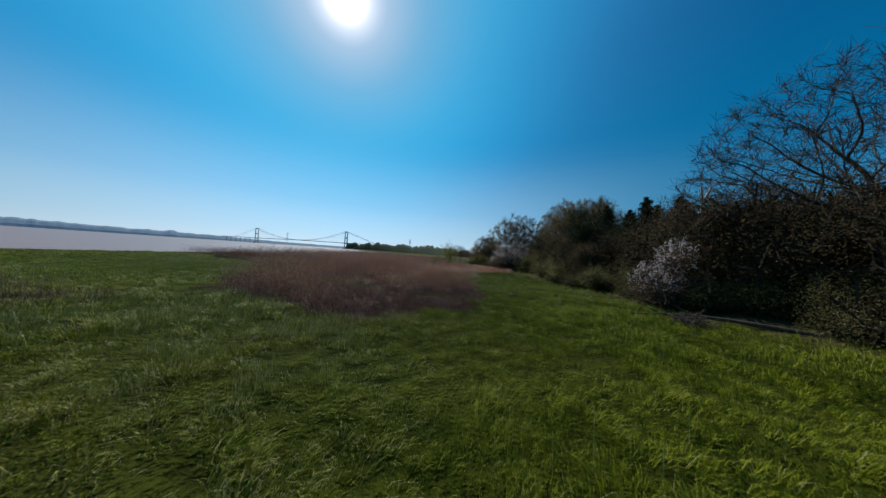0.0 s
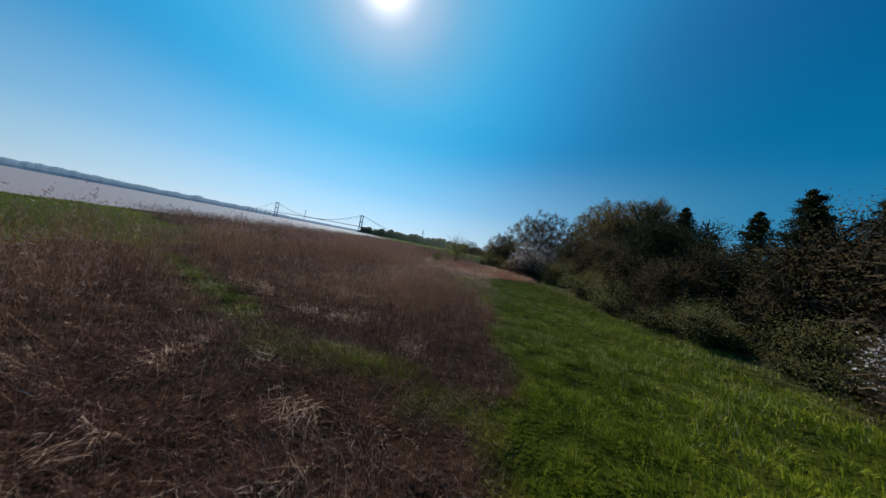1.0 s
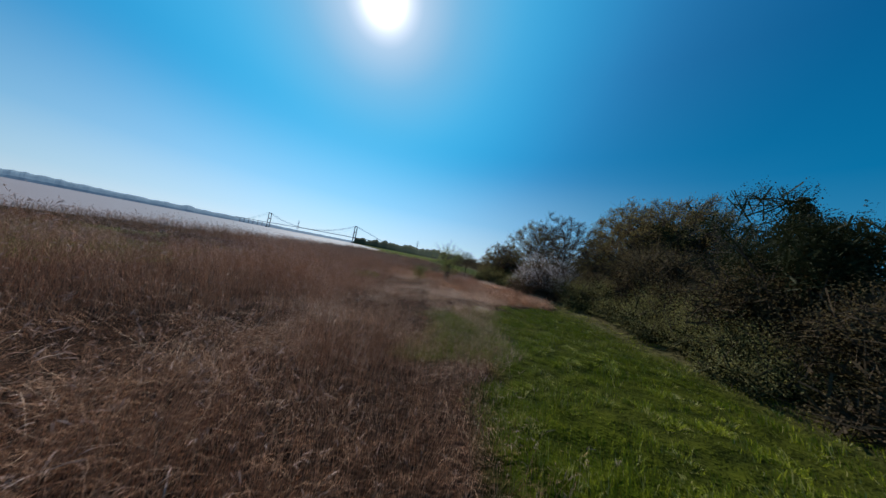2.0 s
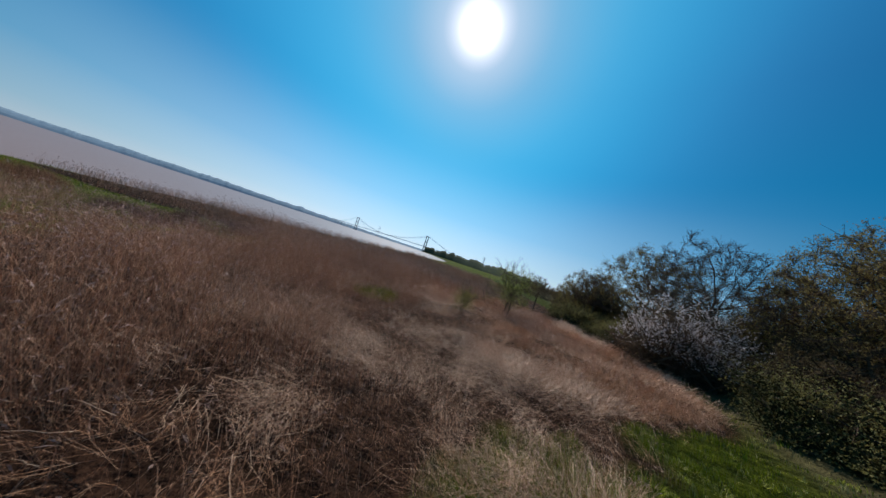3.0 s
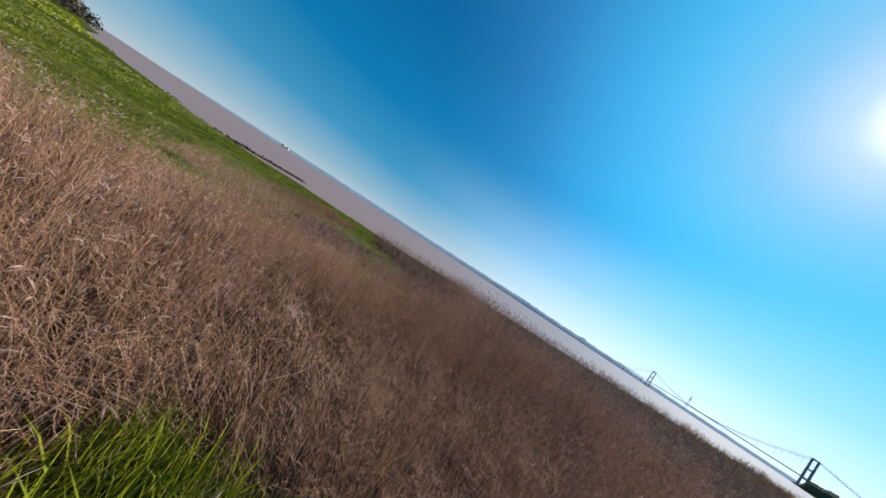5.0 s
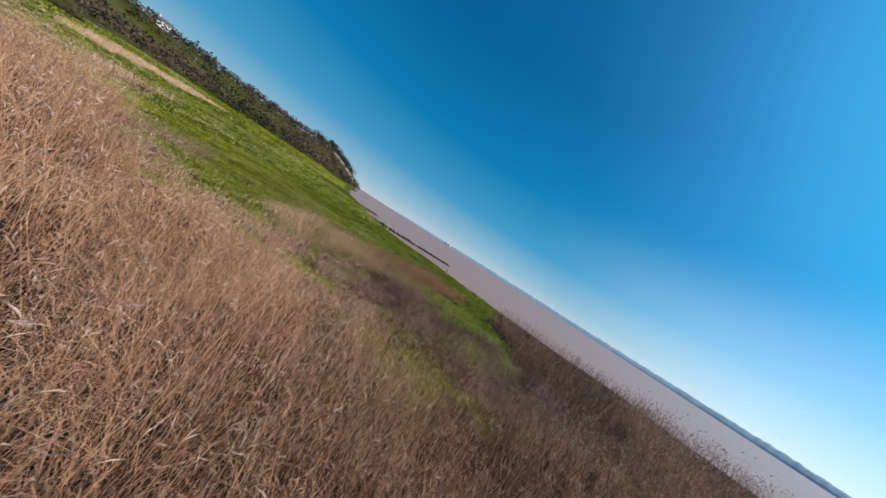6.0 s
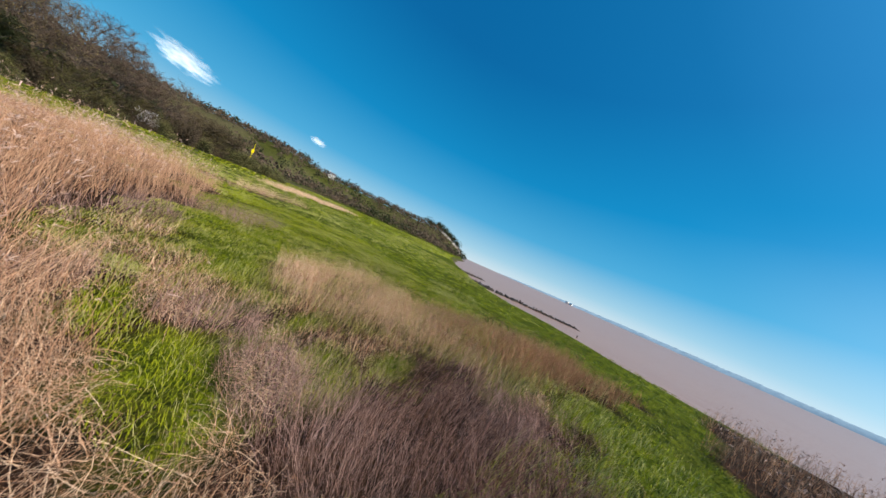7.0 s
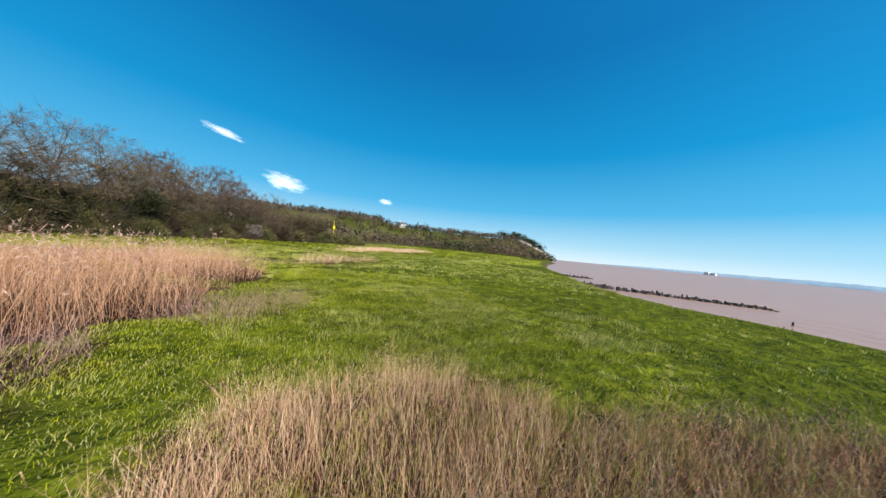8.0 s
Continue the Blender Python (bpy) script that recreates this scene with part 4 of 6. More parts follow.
def willow(seed, height):
    ob = thing("willow_sapling", (0, 0, 0), "slender young willow in pale green leaf among reeds", "tree")
    r, segs = random.Random(seed), []
    for k in range(5):
        for s in grow(seed + k, height * r.uniform(0.7, 1.0), 0.62, trunk=0.026, levels=3, kids=(3, 4), twist=0.2, up=0.1, first=0.75, bole=0.55, limbs=7, reach=0.5):
            o = Vector((r.gauss(0, 0.02) + 0.25 * math.cos(k * 0.9), 0.25 * math.sin(k * 0.9), 0))
            segs.append((s[0] + o, s[1] + o, s[2], s[3], s[4]))
    part("stemwork", tube_mesh("stemwork", segs, BARK, 4, 0.008), ob)
    rr = rng(seed)
    ends = np.array([s[1] for s in segs if s[4] >= 1])
    n = 9000
    at = ends[rr.integers(0, len(ends), n)] + rr.normal(size=(n, 3)) * [0.14, 0.14, 0.14]
    low = rr.random(n) < np.clip(1.15 - at[:, 2] / height, 0.12, 1)
    v, f = leaves(at[low], np.full(int(low.sum()), 0.06), rr)
    part("leaf_mass", mesh_of("leaf_mass", v, f, WILLOW_LEAF), ob)
    return ob


def put(ob, x, y, turn=0.0, size=1.0, tall=1.0, first=False):
    m = pose(x, y, gz(x, y) - 0.05, 0, 0, turn) @ Matrix.Diagonal((size, size, size * tall, 1))
    if first:
        ob.matrix_basis = m
        return ob
    c = copy_thing(ob, m)
    c.scale = (size, size, size * tall)
    return c


def plant(kind, rows):
    for k, row in enumerate(rows):
        put(kind, *row, first=k == 0)


# rows: x, y, turn, size, tall
plant(oak(11, 12.2, 9.4, buds=900, slip=0.0095, bole=0.36, pulls=4200, step=0.27, twigs=15000, twig_long=0.75, inertia=0.9, low=-0.08, tip_r=0.0105, lobes=0.1, bud_size=0.06), [(21.4, 12.0, 20, 1.0)])
plant(oak(12, 14.0, 6.4, buds=1500, bole=0.4, twig_long=0.9, low=0.0, twigs=8000, slip=0.013), [(15.8, -35.8, 100, 1.14), (14.5, -46, 200, 1.08), (17.4, 54.2, 60, 0.84), (20.5, -29, 10, 1.05), (4.6, 63, 50, 0.36), (12, 66, 20, 0.55)])
plant(oak(23, 13.0, 6.8, buds=26000, bud_size=0.12, twigs=8000, slip=0.014, label="broad oak hazed with ochre young leaves"), [(23.6, 50, 0, 0.92), (26, 46.5, 200, 1.04), (17.2, 66, 60, 0.92), (9.5, 68, 90, 0.42), (28, 54, 10, 1.15), (13, 76, 40, 0.66)])
plant(oak(24, 13.5, 7.2, buds=4200, bud_size=0.11, bole=0.36, twig_long=1.0, label="broad oak hazed with reddish young leaves"), [(19.4, -10.5, 80, 1.04), (19.4, -18.5, 10, 1.12), (17.7, -26.6, 200, 1.1), (10, -55.5, 70, 1.0)])
plant(oak(37, 12.0, 5.6, buds=300, ivy=2600, bole=0.42, label="bare oak with a trunk clad in dark ivy"), [(17.6, -4.6, 0, 1.04), (10.5, -51, 120, 1.0), (22, -33, 60, 1.2)])
plant(conifer(5, 8.4, 2.7), [(17.0, 21.5, 0, 0.92), (17.3, 23.8, 90, 0.84), (17.8, 18.9, 40, 0.82), (21, 33, 70, 1.1), (18.6, 20.2, 150, 0.88), (18.8, 22.6, 220, 0.86)])
plant(evergreen(3, 9.0, 3.2), [(29, 46.5, 0, 1.5), (16.8, 29.5, 60, 0.74, 1.24), (24, 38, 120, 1.0), (17.5, -19, 10, 1.0), (19, -8, 80, 0.8)])
plant(bush(8, 2.6, 4.0, SCRUB, n=16000, size=0.065, stems=40, name="hawthorn_bush", label="dense twiggy olive-brown hawthorn bush"), [(14.5, 24.5, 0, 0.92), (16, 29, 50, 1.05), (19.6, 47.6, 20, 1.05), (16.8, 35, 100, 0.8), (17, 44.6, 20, 0.85), (17, 17, 200, 1.2), (16.5, 14.6, 10, 1.4), (18.5, 12, 70, 1.2), (16.5, 20.5, 220, 1.2), (17.5, 26, 90, 1.1), (18, 37, 20, 1.2), (18.4, 15.5, 120, 1.5), (19.4, 19, 40, 1.5), (19.8, 9.6, 10, 1.5), (17.5, 8.2, 10, 1.25), (16.6, 5.4, 210, 1.1)])
plant(bush(7, 2.6, 4.2, SCRUB_OLIVE, n=12000, size=0.085, name="hawthorn_bush", label="dense olive-green hawthorn bush"), [(16.8, 56, 130, 1.2), (19, 52, 30, 1.2), (18.5, 8, 40, 1.3), (17.5, 10.5, 100, 1.1), (15.6, -14, 80, 1.1), (14.2, -31, 0, 1.2), (7, -55, 50, 1.4), (-1, -70, 0, 1.5), (16, 4, 120, 1.2), (17, -2, 30, 1.25), (16.5, -16, 40, 1.3), (17, -23, 90, 1.2), (13.5, -40, 170, 1.4), (10, -47, 210, 1.3), (6, -57, 240, 1.5), (1, -66, 10, 1.6), (12.8, 70, 20, 1.4), (17.2, -13, 70, 1.45), (16, -26, 150, 1.4), (18.8, 31, 30, 1.1), (18.4, 34, 10, 1.0), (17.5, -6, 200, 1.4), (14, -37, 80, 1.5), (11, -44, 30, 1.4), (13.5, -29, 30, 1.3), (15, 66, 40, 0.9)])
plant(bush(6, 5.2, 7.0, SCRUB, n=26000, size=0.12, stems=40, count=34, sprays=1800, spread=0.26, shoots=1400, name="thorn_thicket", label="tall domed thicket of olive-brown thorn"), [(2.8, -70, 40, 1.2), (6.5, -64, 90, 1.1), (19.5, 63, 0, 0.62), (23.5, 58.5, 40, 0.7), (25, 51.5, 80, 0.85), (20.5, 44.5, 200, 0.8), (20, 39.5, 70, 0.72)])
plant(bush(9, 1.9, 2.1, SCRUB_GREEN, n=14000, size=0.06, name="bramble_bush", label="low brown-green bramble bush", shoots=220, heart=BRAMBLE_SHADE), [(13.2, 22, 0, 0.9), (13.6, 27.5, 60, 1.0), (14.6, 32, 10, 1.0), (15.8, 34.4, 30, 1.3), (16.6, 39.6, 100, 1.3), (15.2, 43.2, 150, 1.2), (11.5, 57, 20, 1.0), (9.0, 62, 60, 1.2), (15, 13.5, 40, 0.9), (15.8, 9, 70, 0.9), (14.2, 17.5, 90, 0.9), (16, 5.5, 0, 0.8), (15.5, 0, 30, 1.1), (16, -11, 60, 1.2), (14.5, -19, 100, 1.2), (13.5, -27, 0, 1.3), (12, -36, 50, 1.3), (7.5, -46, 80, 1.4), (3, -56, 120, 1.5), (-4, -68, 10, 1.6), (12.4, 58, 0, 1.1), (11.5, 66, 50, 1.2), (-7.6, -71, 20, 1.9), (-3.8, -70, 90, 2.0), (-11.5, -73, 60, 1.7), (0.5, -69, 140, 2.0), (-15, -77, 10, 1.6), (11, 76, 90, 1.4), (14, 86, 0, 1.8), (15.4, 30.4, 70, 1.2), (16.4, 36.6, 10, 1.3)])
plant(twiggy(13, 2.6, 4.6), [(16.4, 42, 0, 0.75), (17.4, 38, 70, 0.85), (18.5, 45.5, 140, 0.9), (16.2, 14.5, 30, 1.0), (18, 6, 20, 1.3), (17, 1, 90, 1.0), (15, -25, 50, 1.0), (4.5, -52, 30, 1.4), (-6, -74, 90, 1.3)])
plant(bush(15, 2.1, 3.6, SCRUB_BROWN, n=5000, size=0.09, flowers=11000, stems=40, shoots=900, heart=SCRUB_BROWN, name="blackthorn_bush", label="blackthorn bush covered in white spring blossom"), [(13.4, 15.2, 0, 0.98), (16.5, -1, 50, 1.1), (9, -43, 0, 1.0)])
plant(bush(16, 4.6, 6.0, SCRUB_BROWN, n=8000, size=0.09, flowers=36000, stems=60, heart=SCRUB_BROWN, count=30, sprays=1000, shoots=2400, name="blackthorn_bush", label="broad old blackthorn hung with white spring blossom"), [(14.6, 51.2, 90, 0.88, 0.88)])
plant(willow(19, 5.9), [(1.4, 49.8, 0, 1.0), (-1.3, 44, 90, 0.4)])


# ---- reeds, grass and dead weeds ----
def scatter(poly_fn, box, density, seed, near=14.0, far_share=0.06, floor=0.0):
    """Plan points inside an area, thinning out with the distance from the camera's path."""
    r = rng(seed)
    x0, y0, x1, y1 = box
    n = int((x1 - x0) * (y1 - y0) * density)
    x, y = r.uniform(x0, x1, n), r.uniform(y0, y1, n)
    d = track_distance(x, y)
    keep = r.random(n) < np.maximum(np.exp(-((d / near) ** 1.3)), far_share)
    x, y, d = x[keep], y[keep], d[keep]
    keep = poly_fn(x, y)
    return x[keep], y[keep], d[keep], r


def stalks(name, x, y, d, r, height, lean, lean_dir, mat, label, category, width=0.0009, plume=0.0, leaf=1.0, plume_mat=None):
    """Reeds as bent ribbons with drooping leaves, and feathery heads on some."""
    n = len(x)
    base = np.stack([x, y, ground_z(x, y)], -1)
    way = np.stack([np.cos(lean_dir) * np.sin(lean), np.sin(lean_dir) * np.sin(lean), np.cos(lean)], -1)
    h = height[:, None]
    bow = r.normal(size=(n, 3)) * [0.1, 0.1, 0.0]
    mid = base + (way + bow) * h * 0.5
    droop = np.stack([np.cos(lean_dir), np.sin(lean_dir), 0 * x - 0.3], -1) + r.normal(size=(n, 3)) * 0.7
    tip = base + way * h + droop * h * (0.05 + 0.13 * r.random((n, 1)))
    a = r.uniform(0, np.pi, n)
    half = ((width + 0.00023 * d) * r.uniform(0.6, 1.3, n))[:, None]
    side = np.stack([np.cos(a), np.sin(a), 0 * a], -1) * half
    k = np.arange(n)[:, None] * 5
    v, tri, quad = np.stack([base - side, base + side, mid - side * 0.9, mid + side * 0.9, tip], 1).reshape(-1, 3), k + [2, 3, 4], k + [0, 1, 3, 2]
    i = np.repeat(np.arange(n), r.poisson(leaf, n))
    m = len(i)
    b2 = r.uniform(0, 2 * np.pi, m)
    out = np.stack([np.cos(b2), np.sin(b2), r.uniform(-0.1, 1.0, m)], -1)
    t = r.uniform(0.25, 1.0, (m, 1))
    start = np.where(t < 0.5, base[i] + (mid - base)[i] * t * 2, mid[i] + (tip - mid)[i] * (t * 2 - 1))
    long = h[i] * r.uniform(0.08, 0.24, (m, 1))
    knee = start + out * long * 0.6
    end = knee + (out * [0.8, 0.8, 0.1] - [0, 0, 0.5]) * long * 0.6
    across = np.cross(out, [0, 0, 1.0]) * half[i] * 0.8
    lv = np.stack([start, knee - across, knee + across, end], 1).reshape(-1, 3)
    lt = np.arange(4 * m).reshape(-1, 4)[:, [0, 1, 3, 2]] + len(v)
    ob = new(name, mesh_of(name, np.r_[v, lv], [tri, quad, lt], mat))
    tagged(ob, label, category, kind="stuff")
    if plume:
        i = np.repeat(np.nonzero(r.random(n) < plume * (d < 26))[0], 3)
        m = len(i)
        s = (0.06 + 0.0022 * d[i])[:, None] * r.uniform(0.6, 1.3, (m, 1))
        out = r.normal(size=(m, 3)) * 0.5 + droop[i] * 0.5 + way[i] * 0.7
        root = tip[i] - way[i] * s * r.uniform(0.0, 0.9, (m, 1))
        sd = np.cross(out, r.normal(size=(m, 3)))
        sd *= (0.0014 + 0.0007 * d[i])[:, None] / np.linalg.norm(sd, axis=1, keepdims=True)
        pv = np.stack([root, root + out * s * 0.5 + sd, root + out * s - [0, 0, 0.02], root + out * s * 0.5 - sd], 1).reshape(-1, 3)
        pl = new("reed_plumes", mesh_of("reed_plumes", pv, np.arange(len(pv)).reshape(-1, 4), plume_mat))
        tagged(pl, "feathery brown seed heads above the reeds", "reeds", kind="stuff")
    return ob


def swirl(x, y, seed, size=0.35):
    return 2 * np.pi * 1.6 * fbm(x * size, y * size, seed, 2)


def flat_amount(x, y):
    """Where the reeds lie flattened: along the camera's path and in wind-thrown patches."""
    q = smooth(fbm(x * 0.22, y * 0.22, 41, 3), 0.44, 0.62)
    strip = smooth(9 - np.abs(x - np.interp(y, [10, 24, 36, 46, 60], [-1, 0, 1, 4, 6])), 0, 5) * smooth(y, 15, 19)
    strip = np.maximum(strip, smooth(x, 3, 5) * smooth(y, 34, 38))
    return np.clip(q * (0.25 + 0.75 * strip) + 0.35 * strip * smooth(y, 27, 34) * smooth(x, -5, 0), 0, 1)


def main_bed(x, y):
    return inside(x, y, BED_MAIN) & ~green_gap(x, y) & ~inside(x, y, GREEN_SPOT, 0.4) & ~strip_near(x, y) & ~(inside(x, y, BED_MIX, 0.9) & (fbm(x * 0.9, y * 0.9, 27) > 0.42))


# standing reeds
x, y, d, r = scatter(main_bed, (-43, 7, 12, 126), 250, 101, near=9, far_share=0.034)
flat = flat_amount(x, y)
keep = r.random(len(x)) > np.maximum(flat * 0.8, 0.75 * np.minimum(1, spots(x, y, PALE_SPOTS)))
x, y, d, flat = x[keep], y[keep], d[keep], flat[keep]
clump = smooth(0.65 * vnoise(x * 0.8, y * 0.8, 65) + 0.35 * vnoise(x * 2.2, y * 2.2, 67), 0.3, 0.66)
keep = r.random(len(x)) < 0.35 + 0.65 * clump
x, y, d, flat, clump = x[keep], y[keep], d[keep], flat[keep], clump[keep]
west = smooth(-x, 3.2, 5.6)
rear = smooth(y, 13.5, 17.5)
keep = r.random(len(x)) < 0.12 + 0.88 * np.maximum(rear, west)
x, y, d, flat, west, rear, clump = x[keep], y[keep], d[keep], flat[keep], west[keep], rear[keep], clump[keep]
tall = (0.45 + (0.95 + 0.35 * smooth(24 - y, 0, 5)) * rear + 0.75 * west * (1 - 0.55 * smooth(y, 26, 31))) * (0.75 + 0.5 * fbm(x * 0.3, y * 0.3, 61))
tall = tall * (1 - 0.5 * smooth(x, 3, 6) * smooth(y, 34, 38))
tall = tall * (0.45 + 0.55 * soft_inside(x, y, BED_MAIN, 2.2)) * (0.72 + 0.33 * clump)
tall = np.minimum(np.where(d < 2.5, np.minimum(tall, 1.6), tall), 1.95) * r.uniform(0.72, 1.12, len(x)) * (1 - 0.35 * flat)
stalks("reed_bed", x, y, d, r, tall, np.abs(r.normal(0.2, 0.2, len(x))) + 0.6 * flat * r.random(len(x)), swirl(x, y, 51, 0.3) + r.normal(0, 1.8, len(x)), REED, "standing bed of dry tan reeds from last year", "reeds", leaf=2.2, plume=0.36, plume_mat=PLUME)
# flattened mats
x, y, d, r = scatter(main_bed, (-20, 8, 13, 75), 330, 102, near=6.5, far_share=0.03)
flat = flat_amount(x, y)
bundle = smooth(fbm(x * 1.1, y * 1.1, 45, 2), 0.4, 0.58)
keep = r.random(len(x)) < (0.1 + 0.8 * flat - 0.1 * smooth(16.5 - y, 0, 2)) * (0.25 + 0.95 * bundle)
x, y, d, flat = x[keep], y[keep], d[keep], flat[keep]
long, lean, turn = r.uniform(0.3, 1.0, len(x)), np.clip(r.normal(1.1, 0.3, len(x)), 0.3, 1.5), swirl(x, y, 53, 0.45) + r.normal(0, 0.4, len(x))
pale = r.random(len(x)) < np.minimum(0.75, spots(x, y, PALE_SPOTS))
for some, mat, label in ((~pale, LODGED, "brown flattened reed straw lying in swirled mats"), (pale, STRAW, "pale flattened reed straw lying in swirled mats")):
    stalks("lodged_reeds", x[some], y[some], d[some], r, long[some], lean[some], turn[some], mat, label, "reeds", width=0.0011, leaf=0.5)


def strands(name, x, y, d, r, length, heading, mat, label, width=0.001, bend=0.5, rise=0.3):
    """Long bent straws that lie over one another in arcs."""
    n = len(x)
    steps = 5
    curl = r.normal(0, bend, n) + 0.7 * bend * np.sign(np.sin(heading))
    p, half = np.stack([x, y, ground_z(x, y) + r.uniform(0.05, rise, n)], -1), (width + 0.00024 * d) * r.uniform(0.6, 1.4, n)
    lift = r.normal(0.25, 0.3, n)
    rows = []
    for k in range(steps + 1):
        side = np.stack([-np.sin(heading), np.cos(heading), 0.6 * np.sin(heading * 3)], -1) * (half * (1 - 0.12 * k))[:, None]
        rows += [p - side, p + side]
        p = p + np.stack([np.cos(heading), np.sin(heading), lift], -1) * (length / steps)[:, None]
        heading, lift = heading + curl * 2 / steps + r.normal(0, 0.15, n), lift - 0.16
    v = np.stack(rows, 1).reshape(-1, 3)
    k = np.arange(n)[:, None] * 2 * (steps + 1)
    return tagged(new(name, mesh_of(name, v, [k + [2 * q, 2 * q + 1, 2 * q + 3, 2 * q + 2] for q in range(steps)], mat)), label, "reeds", kind="stuff")


x, y, d, r = scatter(lambda a, b: main_bed(a, b) & (a > -11), (-12, 17, 11, 54), 270, 122, near=5.0, far_share=0.0)
bundle = smooth(fbm(x * 1.1, y * 1.1, 45, 2), 0.42, 0.58)
keep = r.random(len(x)) < (0.06 + 0.25 * smooth(fbm(x * 0.45, y * 0.45, 43, 2), 0.42, 0.6) + 0.8 * spots(x, y, PALE_SPOTS)) * (0.15 + 1.1 * bundle)
x, y, d = x[keep], y[keep], d[keep]
strands("swirled_straw", x, y, d, r, r.uniform(0.35, 1.1, len(x)), swirl(x, y, 53, 0.45) + r.normal(0, 0.38, len(x)), STRAW, "long bleached straws bent over reed litter coloured dark for shade")
x, y, d, r = scatter(lambda a, b: (main_bed(a, b) | (spots(a, b, STRAW_SPOTS[:3]) > 0.35) | (spots(a, b, WEED_SPOTS[2:4]) > 0.4)) & ~green_gap(a, b) & (a < -11) & (b < 37.6 + 1.5 * (fbm(a, b, 88) - 0.5)), (-18, 30, -11, 40), 480, 124, near=5.0)
long, heading, pale = r.uniform(0.12, 0.5, len(x)), swirl(x, y, 53, 0.6) + r.normal(0, 0.7, len(x)), r.random(len(x)) < 0.4
for some, mat, label in ((~pale, REED, "tan broken straw lying thick on the ground"), (pale, STRAW, "bleached broken straw lying thick on the ground")):
    strands("straw_mat", x[some], y[some], d[some], r, long[some], heading[some], mat, label, width=0.0009, bend=0.2, rise=0.22)
x, y, d, r = scatter(lambda a, b: inside(a, b, BED_SHORE, 0.8), (-43, 36, -19, 53), 60, 108, near=14, far_share=0.25)
stalks("shore_reeds", x, y, d, r, 1.05 * r.uniform(0.6, 1.1, len(x)), np.abs(r.normal(0.12, 0.1, len(x))), r.uniform(0, 6.28, len(x)), REED, "belt of brown reeds along the shore", "reeds", plume=0.3, plume_mat=PLUME)
# the lower bed towards the shore, the strip and the far pale bed
x, y, d, r = scatter(lambda a, b: inside(a, b, BED_WEST, 0.8), (-36, 22, -14, 38), 620, 103, near=14)
deep = soft_inside(x, y, BED_WEST, 1.5) * (0.65 + 0.35 * smooth(fbm(x * 0.7, y * 0.7, 69), 0.38, 0.62))
keep = r.random(len(x)) < (0.15 + 0.85 * deep) * (0.5 + 0.5 * smooth(fbm(x * 0.8, y * 0.8, 64), 0.35, 0.6))
x, y, d, deep = x[keep], y[keep], d[keep], deep[keep]
high, lean, pale = (0.28 + 0.75 * deep) * (0.5 + 0.9 * fbm(x * 0.6, y * 0.6, 66)) * r.uniform(0.4, 1.15, len(x)), np.abs(r.normal(0.2, 0.2, len(x))), r.random(len(x)) < 0.55 * smooth(x, -24, -20)
brown = ~pale & (x < -20.4 + 1.5 * (fbm(x, y, 86) - 0.5))
for some, mat, label in ((~pale & ~brown, REED, "low patch of rusty dry reeds in the grass"), (brown, LODGED, "low patch of dark brown reeds in the grass"), (pale, STRAW, "low patch of bleached reeds in the grass")):
    stalks("reed_patch", x[some], y[some], d[some], r, high[some], lean[some], r.uniform(0, 6.28, int(some.sum())), mat, label, "reeds", leaf=1.0)
x, y, d, r = scatter(lambda a, b: inside(a, b, BED_STRIP, 0.5) | (inside(a, b, BED_SAND, 6.0) & (fbm(a * 0.2, b * 0.2, 85) > 0.4)), (-46, -78, -8, 10), 34, 104, near=14, far_share=0.6)
stalks("pale_reeds", x, y, d, r, 1.1 * r.uniform(0.55, 1.1, len(x)), np.abs(r.normal(0.12, 0.1, len(x))), r.uniform(0, 6.28, len(x)), STRAW, "pale straw reeds standing in the far grass", "reeds")
x, y, d, r = scatter(lambda a, b: spots(a, b, [(-2.9, 9.7, 0.7, 0.2), (-0.6, 11.4, 0.3, 0.2), (-4.7, 15.9, 0.8, 0.3), (-2.7, 15.1, 0.4, 0.3), (-1.6, 15.3, 0.6, 0.3), (0.2, 14.0, 0.3, 0.4), (-2.9, 12.1, 0.25, 0.5), (-1.6, 12.6, 0.25, 0.3), (-0.2, 10.6, 0.2, 0.2), (-2.0, 10.9, 0.2, 0.3)]) > 0.45, (-8, 8, 2, 17), 420, 123, near=9)
strands("bleached_litter", x, y, d, r, r.uniform(0.12, 0.36, len(x)), swirl(x, y, 53, 0.5) + r.normal(0, 0.8, len(x)), STRAW, "patches of bleached straw litter at the bed's edge")
x, y, d, r = scatter(lambda a, b: main_bed(a, b) & (fbm(a * 1.2, b * 1.2, 87) > 0.38), (-15.5, 32, -3, 43), 300, 111, near=9, far_share=0.1)
pale = r.random(len(x)) < 0.36
high, lean, turn = r.uniform(0.3, 1.0, len(x)), np.abs(r.normal(0.55, 0.35, len(x))), swirl(x, y, 56, 0.4) + r.normal(0, 1.0, len(x))
for some, mat, label in ((~pale, REED, "tan broken reeds leaning through the bed"), (pale, STRAW, "pale broken reeds leaning through the bed")):
    stalks("leaning_reeds", x[some], y[some], d[some], r, high[some], lean[some], turn[some], mat, label, "reeds", leaf=1.4)
